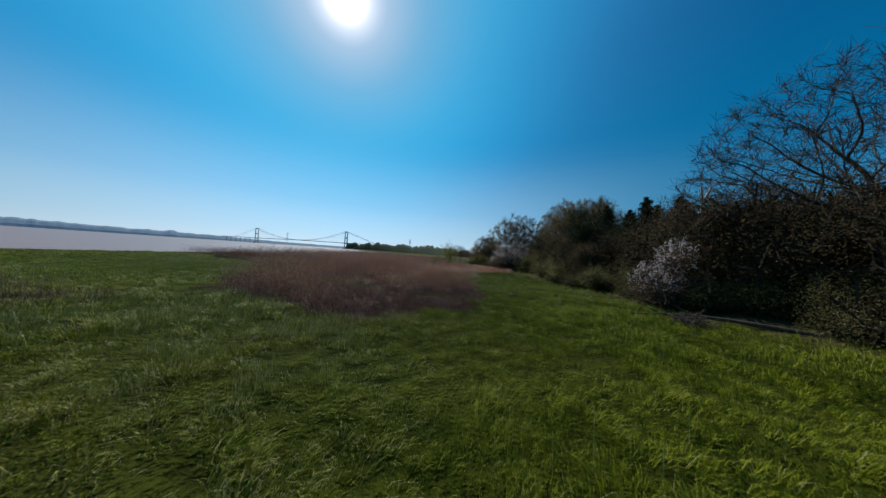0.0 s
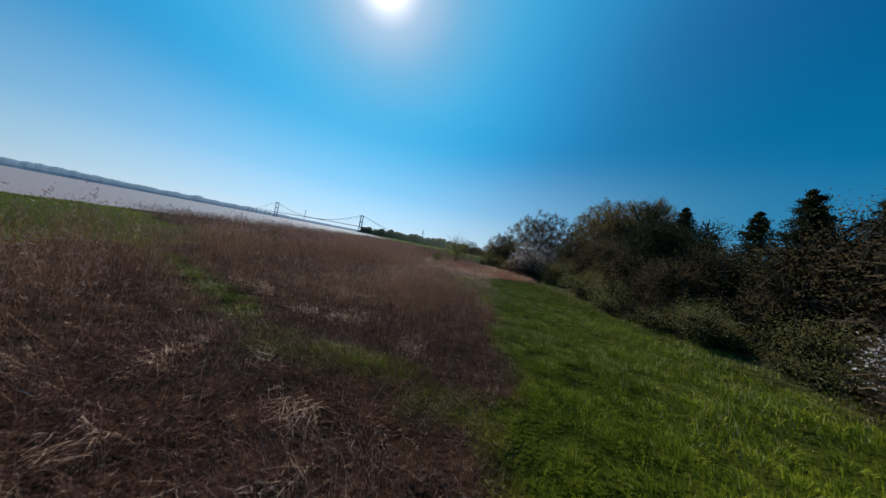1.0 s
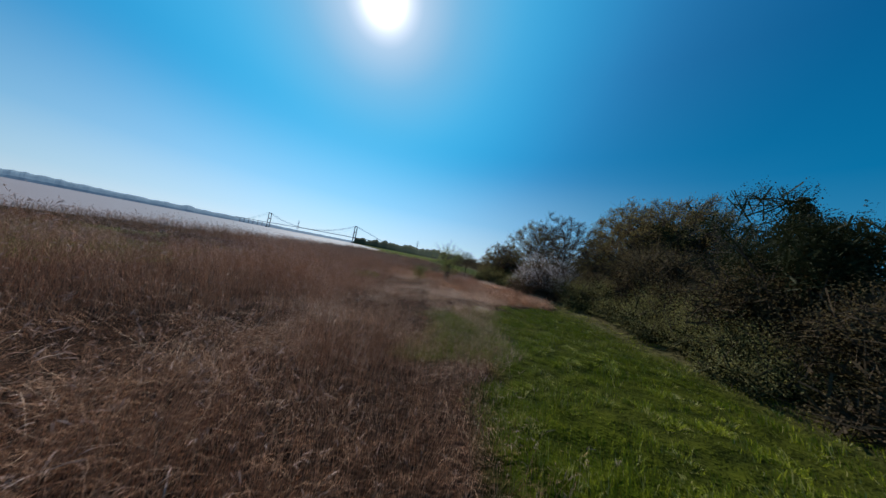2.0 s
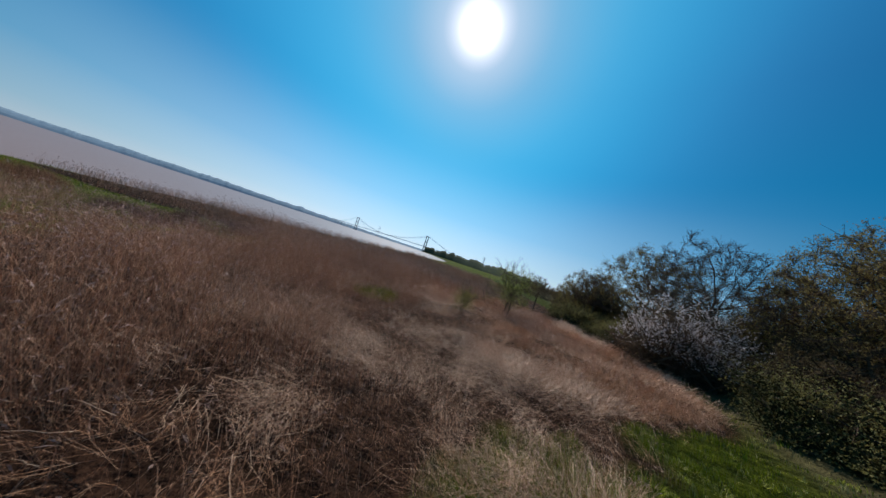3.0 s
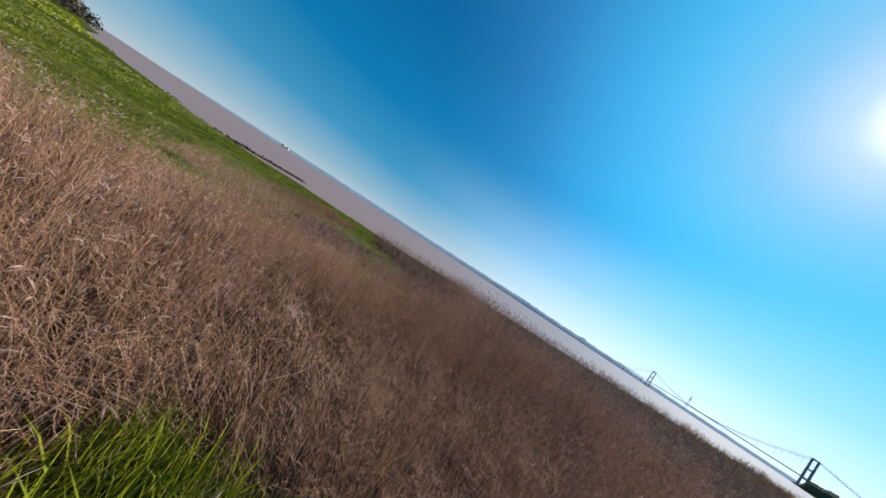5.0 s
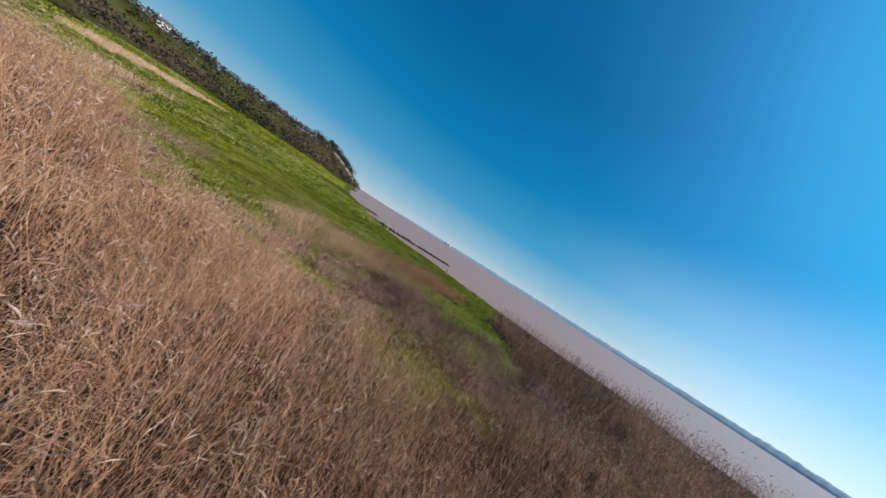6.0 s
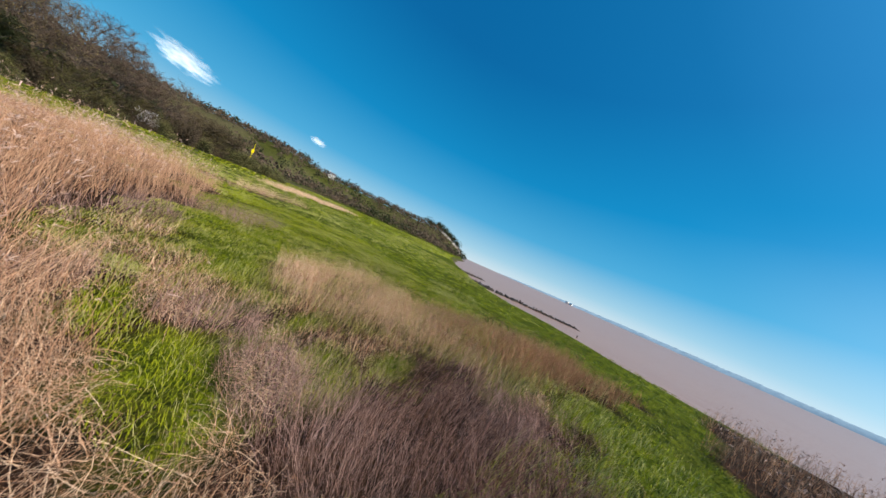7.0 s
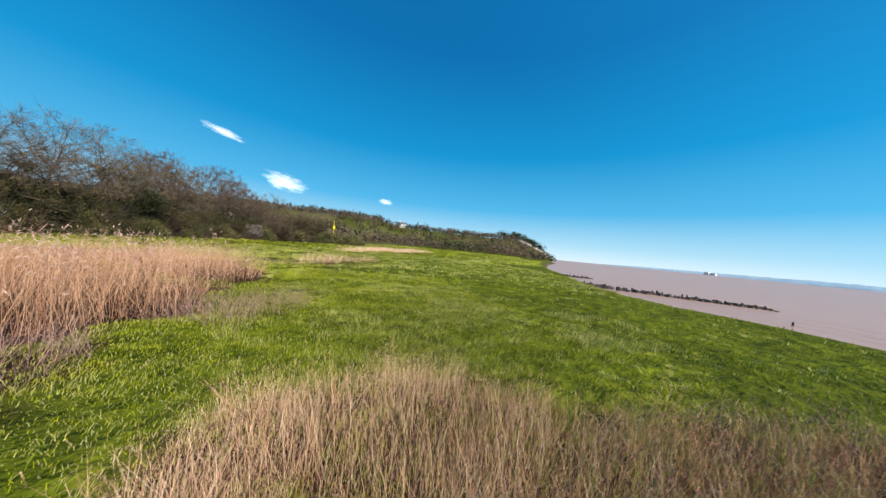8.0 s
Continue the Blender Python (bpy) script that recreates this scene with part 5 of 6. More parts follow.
# the pale belt of flattened reeds between the bed and the scrub
BED_EAST = [(1.5, 35.5), (5.5, 36.6), (9.5, 39.4), (12.2, 42), (12.2, 50), (10.5, 62), (0, 62), (-6, 54), (-7.5, 45), (-3.4, 41.5), (0.5, 40.5)]
x, y, d, r = scatter(lambda a, b: inside(a, b, BED_EAST, 1.2) & (fbm(a * 0.5, b * 0.5, 83) > np.where(a < 0.5, 0.46, 0.36)), (-9, 34, 14, 64), 230, 109, near=40, far_share=0.5)
pale = r.random(len(x)) < 0.78
long, lean, turn = r.uniform(0.3, 0.9, len(x)), np.clip(r.normal(0.95, 0.35, len(x)), 0.1, 1.5), swirl(x, y, 55, 0.25) + r.normal(0, 0.5, len(x))
for some, mat, label in ((~pale, REED, "tan flattened reeds beside the scrub"), (pale, STRAW, "pale wind-combed straw beside the scrub")):
    stalks("combed_reeds", x[some], y[some], d[some], r, long[some], lean[some], turn[some], mat, label, "reeds", width=0.003, leaf=0.4)
x, y, d, r = scatter(lambda a, b: inside(a, b, BED_MIX, 1.0), (-1, 23, 6, 36), 240, 110, near=12)
stalks("mixed_straw", x, y, d, r, r.uniform(0.15, 0.55, len(x)), np.abs(r.normal(0.5, 0.3, len(x))), r.uniform(0, 6.28, len(x)), STRAW, "pale straw standing among the grass beside the bed", "reeds", leaf=0.8)
# the dark low tangle at the near end of the bed
x, y, d, r = scatter(lambda a, b: inside(a, b, BED_LOW, 0.8), (-6, 7, 4, 18), 480, 107, near=9, far_share=0.3)
pale = r.random(len(x)) < 0.07 + 0.3 * smooth(fbm(x * 1.6, y * 1.6, 80), 0.5, 0.62)
lean, turn = np.abs(r.normal(0.55, 0.35, len(x))), swirl(x, y, 59, 0.5) + r.normal(0, 0.8, len(x))
tall = 0.5 * r.uniform(0.4, 1.2, len(x))
grey = ~pale & (r.random(len(x)) < 0.4)
for some, mat, label in ((~pale & ~grey, WEED, "dark tangle of broken reed stems"), (grey, WEED_GREY_LIT, "mauve-grey broken stems in the dark tangle"), (pale, STRAW, "bleached straws among the dark broken reeds")):
    stalks("broken_reeds", x[some], y[some], d[some], r, tall[some], lean[some], turn[some], mat, label, "reeds", leaf=1.0)
# dead weeds
# weeds of the first outline are added to darken that patch for shade
x, y, d, r = scatter(lambda a, b: inside(a, b, [(-21.5, 29.6), (-28, 31), (-28, 33), (-21.8, 31.8)], 0.8) | (inside(a, b, BED_WEEDS, 0.9) & (b > 37.3) & (fbm(a * 0.6, b * 0.6, 77) > 0.4)) | (spots(a, b, WEED_SPOTS) > 0.45) | inside(a, b, BED_GREY, 0.8) | inside(a, b, BED_FRONT, 0.8) | (inside(a, b, BED_LOW, 0.8) & (fbm(a * 0.5, b * 0.5, 79) > 0.36)), (-31, 4, 4, 46), 165, 105, near=16, far_share=0.2)
tall, lean, turn, north = np.where(y < 17, 0.45, 0.8) * r.uniform(0.4, 1.2, len(x)), np.abs(r.normal(0.5, 0.35, len(x))), swirl(x, y, 57, 0.5) + r.normal(0, 0.7, len(x)), y > 20
for some, mat, label in ((~north, WEED, "dark brown dead weed stems in a tangle"), (north, WEED_GREY_LIT, "grey-mauve dead weed stems in a tangle")):
    stalks("dead_weeds", x[some], y[some], d[some], r, tall[some], lean[some], turn[some], mat, label, "weeds", leaf=1.3)
x, y, d, r = scatter(lambda a, b: ((spots(a, b, WEED_SPOTS[:4]) > 0.42) | (inside(a, b, BED_WEEDS, 0.9) & (b > 36.8) & (fbm(a * 0.5, b * 0.5, 77) > 0.46))) & ~green_gap(a, b), (-25, 32, -14, 46), 500, 112, near=16)
tall, lean, turn, dark = 0.75 * r.uniform(0.35, 1.15, len(x)) * (0.6 + 0.8 * fbm(x * 0.9, y * 0.9, 70)), np.abs(r.normal(0.38, 0.28, len(x))), swirl(x, y, 57, 0.5) + r.normal(0, 1.0, len(x)), r.random(len(x)) < 0.2 + 0.6 * smooth(fbm(x * 0.8, y * 0.8, 74), 0.4, 0.6)
for some, mat, label in ((dark, WEED, "dense clumps of dark brown dead weeds"), (~dark, WEED_GREY_LIT, "dense clumps of mauve-brown dead weeds")):
    stalks("dead_weeds", x[some], y[some], d[some], r, tall[some], lean[some], turn[some], mat, label, "weeds", leaf=1.6)
x, y, d, r = scatter(lambda a, b: (spots(a, b, STRAW_SPOTS) > 0.4) & ~green_gap(a, b), (-24, 27, -11, 39), 420, 106, near=10, far_share=0.2)
high = 0.42 * r.uniform(0.4, 1.2, len(x)) * (0.6 + 0.8 * fbm(x * 0.8, y * 0.8, 68))
lean, turn, pale = np.abs(r.normal(0.5, 0.4, len(x))), r.uniform(0, 6.28, len(x)), r.random(len(x)) < 0.55
for some, mat, label in ((~pale, LODGED, "fallen brown straw tangled with young grass"), (pale, STRAW, "fallen pale straw tangled with young grass")):
    stalks("straw_tangle", x[some], y[some], d[some], r, high[some], lean[some], turn[some], mat, label, "reeds", width=0.001, leaf=1.0)


def meadow(a, b):
    dd = a - shore_x(b)
    inland = a - np.interp(b, TREE_Y, TREE_X)
    return (dd > 0.6) & (inland < 0.5) & ~main_bed(a, b) & ~inside(a, b, BED_SHORE, 0.8) & (spots(a, b, STRAW_SPOTS[:1] + WEED_SPOTS[:2]) < 0.5)


def lush(x, y):
    """How far the pale blades give way to dark green grass, on the landward side of the near meadow."""
    return smooth(x + 1.5 * (fbm(x * 0.4, y * 0.4, 99) - 0.5), -1.2, 1.2) * smooth(16 - y, 0, 5)


def blades(name, x, y, d, r, height, mat, label, width=0.0015, wind=None, lean=None, droop=0.5, wider=0.00055):
    n = len(x)
    z = ground_z(x, y)
    base = np.stack([x, y, z - 0.01], -1)
    wind = swirl(x, y, 71, 0.1) * 0.5 + r.normal(0, 0.9, n) if wind is None else wind
    lean = np.abs(r.normal(0.36, 0.22, n)) if lean is None else lean
    way = np.stack([np.cos(wind) * np.sin(lean), np.sin(wind) * np.sin(lean), np.cos(lean)], -1)
    turn = r.uniform(0, np.pi, n)
    side = np.stack([np.cos(turn), np.sin(turn), 0 * turn], -1) * (width + wider * d)[:, None]
    mid = base + way * height[:, None] * 0.6 + [0, 0, 0.01]
    tip = mid + (way + np.stack([np.cos(wind), np.sin(wind), 0 * wind - 0.5], -1) * droop) * height[:, None] * 0.4
    v = np.stack([base - side, base + side, mid + side * 0.7, mid - side * 0.7, tip], 1).reshape(-1, 3)
    k = np.arange(n)[:, None] * 5
    return tagged(new(name, mesh_of(name, v, [k + [0, 1, 2, 3], k + [3, 2, 4]], mat)), label, "grass", kind="stuff")


x, y, d, r = scatter(meadow, (-50, -36, 17, 60), 480, 201, near=7.5, far_share=0.065)
tuft = smooth(vnoise(x * 1.5, y * 1.5, 81) * 0.7 + 0.3 * vnoise(x * 4, y * 4, 82), 0.35, 0.75)
keep = r.random(len(x)) < 0.22 + 0.78 * tuft
x, y, d, tuft = x[keep], y[keep], d[keep], tuft[keep]
high = (0.05 + 0.2 * tuft * np.where((x < -11) & (y > 17), 0.45, 1.0)) * r.uniform(0.6, 1.25, len(x))
dry = r.random(len(x)) * (1 + 5 * lush(x, y)) < 0.08 + 0.4 * smooth(fbm(x * 0.35, y * 0.35, 91), 0.5, 0.7) + 0.3 * smooth(-x, -0.5, 2.5) * smooth(14 - y, 0, 3) * tuft + 0.3 * smooth(17 - np.hypot(x + 15.5, y - 33), 0, 14) * (y > 24)
turfy = ~dry & (r.random(len(x)) < west_turf_lit(x, y))
rough = ~dry & ~turfy
blades("grass", x[rough], y[rough], d[rough], r, high[rough], GRASS, "tussocky green meadow grass")
blades("grass", x[turfy], y[turfy], d[turfy], r, high[turfy] * 0.7, TURF_LIT, "yellow-green meadow turf, its colour raised for front light")
blades("dry_grass", x[dry], y[dry], d[dry], r, high[dry] * 1.2, GRASS_DRY, "pale dry grass blades among the green")
x, y, d, r = scatter(lambda a, b: inside(a, b, [(-9, 12), (-24, 12), (-27, 27), (-21, 29), (-16.5, 30), (-15.5, 33), (-12.5, 31), (-12.6, 20)], 0.8) & meadow(a, b), (-28, 11, -8, 34), 420, 206, near=13)
dry = r.random(len(x)) < 0.2 + 0.4 * smooth(fbm(x * 0.5, y * 0.5, 93), 0.48, 0.62)
for some, mat, label in ((~dry, TURF_LIT, "short springy green turf"), (dry, GRASS_DRY, "short bleached turf")):
    blades("turf", x[some], y[some], d[some], r, r.uniform(0.04, 0.12, int(some.sum())), mat, label, 0.0017, lean=np.abs(r.normal(0.5, 0.25, int(some.sum()))), wider=0.0006)
x, y, d, r = scatter(lambda a, b: (a - shore_x(b) > 1.5) & (a < np.interp(b, TREE_Y, TREE_X) - 1), (-150, -170, 15, -30), 1.6, 208, near=1.0, far_share=1.0)
pale = r.random(len(x)) < 0.16 + 0.3 * smooth(fbm(x * 0.06, y * 0.06, 97), 0.5, 0.65)
for some, mat, label in ((~pale, TURF_LIT, "far meadow of bright green turf"), (pale, GRASS_DRY, "bleached grass in the far meadow")):
    blades("far_turf", x[some], y[some], 0 * x[some], r, r.uniform(0.2, 0.45, int(some.sum())), mat, label, 0.16, lean=np.abs(r.normal(0.9, 0.3, int(some.sum()))))
# tussocks: mops of longer grass that bend outwards, dry blades painting their sunlit tips
cx, cy, cd, r = scatter(meadow, (-46, -20, 15, 46), 2.4, 211, near=12, far_share=0.12)
keep = r.random(len(cx)) < (0.35 + 0.65 * smooth(fbm(cx * 0.2, cy * 0.2, 95), 0.4, 0.6)) * np.where((cx < -11) & (cx > -24) & (cy > 19) & (cy < 37), 0.12, 1.0)
cx, cy, cd = cx[keep], cy[keep], cd[keep]
per = np.where(cd < 7, 84, 34)
which = np.repeat(np.arange(len(cx)), per)
n = len(which)
girth = r.uniform(0.1, 0.28, len(cx))[which]
a, q = r.uniform(0, 2 * np.pi, n), np.sqrt(r.random(n))
comb = r.uniform(0, 2 * np.pi, len(cx))[which]
a_lean = a + 0.5 * np.sin(comb - a)
high = r.uniform(0.08, 0.19, len(cx))[which] * r.uniform(0.6, 1.15, n)
x, y, d = cx[which] + np.cos(a) * q * girth, cy[which] + np.sin(a) * q * girth, cd[which]
lean = 0.2 + 0.9 * q * r.uniform(0.5, 1.2, n)
pale = r.random(n) * (1 + 4 * lush(x, y)) < np.where(r.random(len(cx)) < 0.5, 0.5, 0.15)[which]
blades("grass_tussocks", x[~pale], y[~pale], d[~pale], r, high[~pale], GRASS, "round tussocks of longer green grass", wind=a_lean[~pale], lean=lean[~pale], droop=0.9, wider=0.0005)
blades("sunlit_tussock_tips", x[pale], y[pale], d[pale], r, high[pale] * 1.1, GRASS_DRY, "dry blades in the grass tussocks, pale also for their sunlit tips", wind=a_lean[pale], lean=lean[pale] * 1.1, droop=1.0, wider=0.0005)
# the rough tussocks at the near end of the meadow, combed over by the wind
cx, cy, cd, r = scatter(meadow, (-15, 0.5, 13, 17), 3.6, 213, near=16, far_share=0.4)
which = np.repeat(np.arange(len(cx)), 66)
n = len(which)
girth = r.uniform(0.16, 0.44, len(cx))[which]
a, q = r.uniform(0, 2 * np.pi, n), np.sqrt(r.random(n))
comb = (swirl(cx, cy, 71, 0.08) + r.normal(0, 0.5, len(cx)))[which]
x, y, d = cx[which] + np.cos(a) * q * girth, cy[which] + np.sin(a) * q * girth, cd[which]
high = r.uniform(0.14, 0.36, len(cx))[which] * (1.1 - 0.5 * q) * r.uniform(0.6, 1.15, n)
lean = 0.25 + 0.75 * r.random(n)
wind = comb + 0.6 * np.sin(a - comb) + r.normal(0, 0.35, n)
# pale blades put the backlit glow of the tips into colour
pale = r.random(n) * (1 + 4 * lush(x, y)) < np.where(r.random(len(cx)) < 0.45, 0.55, 0.12)[which]
blades("rough_tussocks", x[~pale], y[~pale], d[~pale], r, high[~pale], GRASS, "rough green tussocks combed over by the wind", 0.0026, wind=wind[~pale], lean=lean[~pale], droop=0.9, wider=0.0003)
blades("rough_sunlit_tips", x[pale], y[pale], d[pale], r, high[pale] * 1.1, GRASS_DRY, "bent blades on the rough tussocks, pale for their sunlit tips", 0.0022, wind=wind[pale], lean=lean[pale], droop=1.0, wider=0.0003)
x, y, d, r = scatter(green_gap, (-19, 30, -13, 37), 1000, 209, near=10)
dry = r.random(len(x)) < 0.12 + 0.35 * smooth(fbm(x * 0.9, y * 0.9, 76), 0.45, 0.6)
high = r.uniform(0.04, 0.16, len(x)) * (0.5 + 1.0 * fbm(x * 0.9, y * 0.9, 72))
for some, mat, label in ((~dry, TURF_LIT, "bright green grass in a gap between straw and weeds"), (dry, GRASS_DRY, "pale stalks in a grassy gap between straw and weeds")):
    blades("bright_grass", x[some], y[some], d[some], r, np.where(dry, 1.8, 1.0)[some] * high[some], mat, label, 0.0012, wind=r.uniform(0, 6.28, int(some.sum())), wider=0.0005)
x, y, d, r = scatter(lambda a, b: inside(a, b, GREEN_SPOT, 0.4), (-7, 37, -3, 42), 200, 203, near=10)
blades("young_grass", x, y, d, r, r.uniform(0.2, 0.6, len(x)), GRASS, "small clump of young green grass amid reeds", 0.006)
x, y, d, r = scatter(lambda a, b: (inside(a, b, MOSAIC, 0.7) & (spots(a, b, STRAW_SPOTS + WEED_SPOTS) < 0.5)) | inside(a, b, BED_MIX, 0.9), (-27, 24, 6, 43), 300, 204, near=12)
pale = r.random(len(x)) < 0.48
long = 0.5 + 0.9 * smooth(fbm(x * 0.5, y * 0.5, 73), 0.4, 0.65)
blades("tall_grass", x[~pale], y[~pale], d[~pale], r, (long * r.uniform(0.1, 0.34, len(x)))[~pale], GRASS, "long green grass growing up between the reed beds", 0.0014, wider=0.0006)
blades("tall_dry_grass", x[pale], y[pale], d[pale], r, (long * r.uniform(0.15, 0.5, len(x)))[pale], GRASS_DRY, "long pale grass stalks between the reed beds", 0.0011, wider=0.0005)
x, y, d, r = scatter(lambda a, b: inside(a, b, BED_WEST, 1.2), (-32, 27, -15, 37), 60, 207, near=10, far_share=0.2)
blades("straw_grass", x, y, d, r, r.uniform(0.25, 0.75, len(x)), GRASS_DRY, "pale yellow grass stalks mixed into the reeds", 0.0012, lean=np.abs(r.normal(0.25, 0.2, len(x))), wider=0.0004)
x, y, d, r = scatter(lambda a, b: inside(a, b, [(-15, 25.5), (-22, 21), (-30, 24), (-27, 30), (-19, 27.5)], 1.5) & (fbm(a * 0.7, b * 0.7, 75) > 0.58), (-31, 20, -14, 31), 170, 205, near=16)
blades("bleached_grass", x, y, d, r, r.uniform(0.1, 0.4, len(x)), GRASS_DRY, "bleached clumps of dead grass in the meadow", 0.0012, wider=0.0006)
for px, py, hh in ((1.75, 2.75, 0.62), (1.3, 2.7, 0.45), (2.5, 2.75, 0.4), (0.75, 3.0, 0.3), (3.4, 3.4, 0.4), (-1.2, 3.6, 0.35), (10.5, 35.6, 0.4), (6.2, 30.2, 0.45), (7.2, 30.1, 0.4), (4.9, 27.6, 0.35), (6.1, 28.4, 0.4), (7.9, 29.2, 0.3), (3.9, 27.4, 0.3), (7.6, 35.4, 0.4)):
    ob = thing("dead_stalk", (px, py, gz(px, py)), "single bleached dead stalk standing in the grass", "stalk", "dead stalks in the meadow")
    thick = 0.004 if py < 10 else 0.009
    way = np.array([(0.02 * math.sin(px * 9), 0.03 * math.cos(py * 7), 0.5), (0.05 * math.sin(px * 9), 0.06 * math.cos(py * 7), 1.0)]) * hh
    v, f = tubes([(0, 0, -0.05), way[0]], way, [thick, thick * 0.8], [thick * 0.8, thick * 0.4], 5)
    part("stem", mesh_of("stem", v, f, GRASS_DRY), ob)


# ---- single things ----
def fallen_branch():
    ob = thing("fallen_branch", (12.2, 11.2, gz(12.2, 11.2)), "long dark fallen branch lying on the grass", "branch")
    r = random.Random(4)
    pts = [Vector((-3.4, 0.9, 0.05)), Vector((-2.2, 0.75, 0.12)), Vector((-0.9, 0.45, 0.22)), Vector((0.5, -0.2, 0.2)), Vector((1.5, -0.9, 0.14)), Vector((2.4, -1.7, 0.1))]
    rad = [0.02, 0.045, 0.07, 0.085, 0.1, 0.11]
    v, f = tubes(np.array(pts[:-1]), np.array(pts[1:]), rad[:-1], rad[1:], 7)
    part("limb", mesh_of("limb", v, f, LOG_WOOD, True), ob)
    for k in range(7):
        i = r.randint(0, 3)
        p = pts[i].lerp(pts[i + 1], r.random())
        q = p + Vector((r.gauss(-0.5, 0.3), r.gauss(0, 0.4), r.uniform(0.05, 0.5)))
        v, f = tubes(np.array([p]), np.array([q]), [0.03], [0.008], 5)
        part("side_branch", mesh_of("side_branch", v, f, LOG_WOOD), ob)
    return ob


fallen_branch()


def brush_heap(x, y, size):
    ob = thing("brush_heap", (x, y, gz(x, y)), "small heap of brown twigs on the grass", "brushwood")
    r = rng(8)
    n = 160
    a = r.uniform(0, 2 * np.pi, n)
    c = r.normal(size=(n, 3)) * [0.35, 0.3, 0.12] * size + [0, 0, 0.16 * size]
    c[:, 2] = np.abs(c[:, 2])
    w = np.stack([np.cos(a), np.sin(a), r.normal(0, 0.3, n)], -1) * r.uniform(0.15, 0.5, (n, 1)) * size
    v, f = tubes(c - w, c + w, np.full(n, 0.012), np.full(n, 0.006), 4)
    tagged(part("twigwork", mesh_of("twigwork", v, f, LOG_WOOD), ob), kind="stuff")
    return ob


brush_heap(10.4, 10.6, 1.0)


def dead_snag(x, y):
    ob = thing("dead_snag", (x, y, gz(x, y) - 1.4), "bleached dead tree trunk with broken arms above the scrub", "tree")
    pts = np.array([(0, 0, -0.2), (0.1, 0.05, 2.5), (0.0, 0.2, 4.8), (0.25, 0.2, 6.4), (0.2, 0.1, 7.7), (0.55, -0.1, 8.8)])
    rad = [0.26, 0.22, 0.18, 0.16, 0.13, 0.06]
    v, f = tubes(pts[:-1], pts[1:], rad[:-1], rad[1:], 8)
    part("trunk", mesh_of("trunk", v, f, PALE_WOOD, True), ob)
    for p, q, s in (((0.2, 0.1, 7.5), (-0.55, -0.5, 8.7), 0.1), ((0.25, 0.2, 6.6), (1.0, 0.6, 7.4), 0.09), ((0.22, 0.12, 7.2), (0.9, -0.7, 7.5), 0.07), ((0.05, 0.2, 5.4), (-0.7, 0.4, 6.0), 0.08)):
        v, f = tubes([p], [q], [s], [s * 0.45], 6)
        part("broken_arm", mesh_of("broken_arm", v, f, PALE_WOOD, True), ob)
    return ob


dead_snag(17.5, 17.4)


def beacon(x, y):
    z = gz(x, y)
    ob = thing("navigation_beacon", (x, y, z), "yellow navigation beacon post with a square topmark", "beacon")
    ob.scale = (0.74, 0.74, 0.74)
    v, f = tubes([(0, 0, -0.5)], [(0, 0, 9.6)], [0.17], [0.14], 10)
    part("post", mesh_of("post", v, f, YELLOW), ob)
    v, f = boxes([(0, 0, 8.4, 0.9, 0.8, 1.6)])
    part("topmark", mesh_of("topmark", v, f, YELLOW), ob)
    v, f = tubes([(0, 0, 9.6)], [(0.15, 0, 12.2)], [0.1], [0.06], 8)
    part("mast", mesh_of("mast", v, f, YELLOW), ob)
    for k in range(12):
        v, f = tubes([(-0.35, -0.2, 0.6 + k * 0.5)], [(0.35, -0.2, 0.6 + k * 0.5)], [0.025], [0.025], 5)
        part("rung", mesh_of("rung", v, f, YELLOW), ob)
    return ob


beacon(-6.2, -75.0)


def groyne(name, start, end, count, label, post=0.16):
    a, b = np.array(start, float), np.array(end, float)
    ob = thing(name, (a[0], a[1], WATER_Z), label, "groyne")
    r = rng(count)
    for k in range(count):
        t = k / (count - 1)
        p = (b - a) * t + r.normal(size=2) * 0.25
        high = (1.15 - 0.55 * t) * r.uniform(0.55, 1.1)
        tilt = r.normal(size=2) * 0.12
        v, f = tubes([(p[0], p[1], -1.6)], [(p[0] + tilt[0], p[1] + tilt[1], high)], [post * 1.1], [post * r.uniform(0.7, 1.1)], 7)
        part("post", mesh_of("post", v, f, OLD_WOOD), ob)
    way = (b - a) / np.linalg.norm(b - a)
    n = 6 * count
    t = r.random(n)
    at = np.concatenate([(b - a) * t[:, None] + r.normal(size=(n, 2)) * 0.5, np.full((n, 1), 0.0)], 1)
    v, f = tubes(at - [0, 0, 0.7], at + np.stack([0 * t, 0 * t, r.uniform(0.15, 0.75, n) * (1.1 - 0.5 * t)], -1), np.full(n, 0.55), r.uniform(0.2, 0.4, n), 6)
    tagged(part("stone_fill", mesh_of("stone_fill", v, f, ROCK), ob, "weed-covered stones between the posts"), kind="stuff")
    return ob


groyne("timber_groyne", (-60.5, -17), (-87, 7), 46, "row of dark rotted groyne posts running into the water")
groyne("old_groyne", (-78, -34), (-90, -33), 14, "short remains of a dark timber groyne", 0.14)
for px, py, hh in ((-68.6, 16.1, 0.45), (-80, -48, 1.0)):
    ob = thing("mooring_post", (px, py, WATER_Z), "single dark leaning post standing in the shallows", "post", "posts in the shallows")
    v, f = tubes([(0, 0, -1.5)], [(0.12, 0.1, hh)], [0.12], [0.1], 8)
    part("shaft", mesh_of("shaft", v, f, OLD_WOOD), ob)


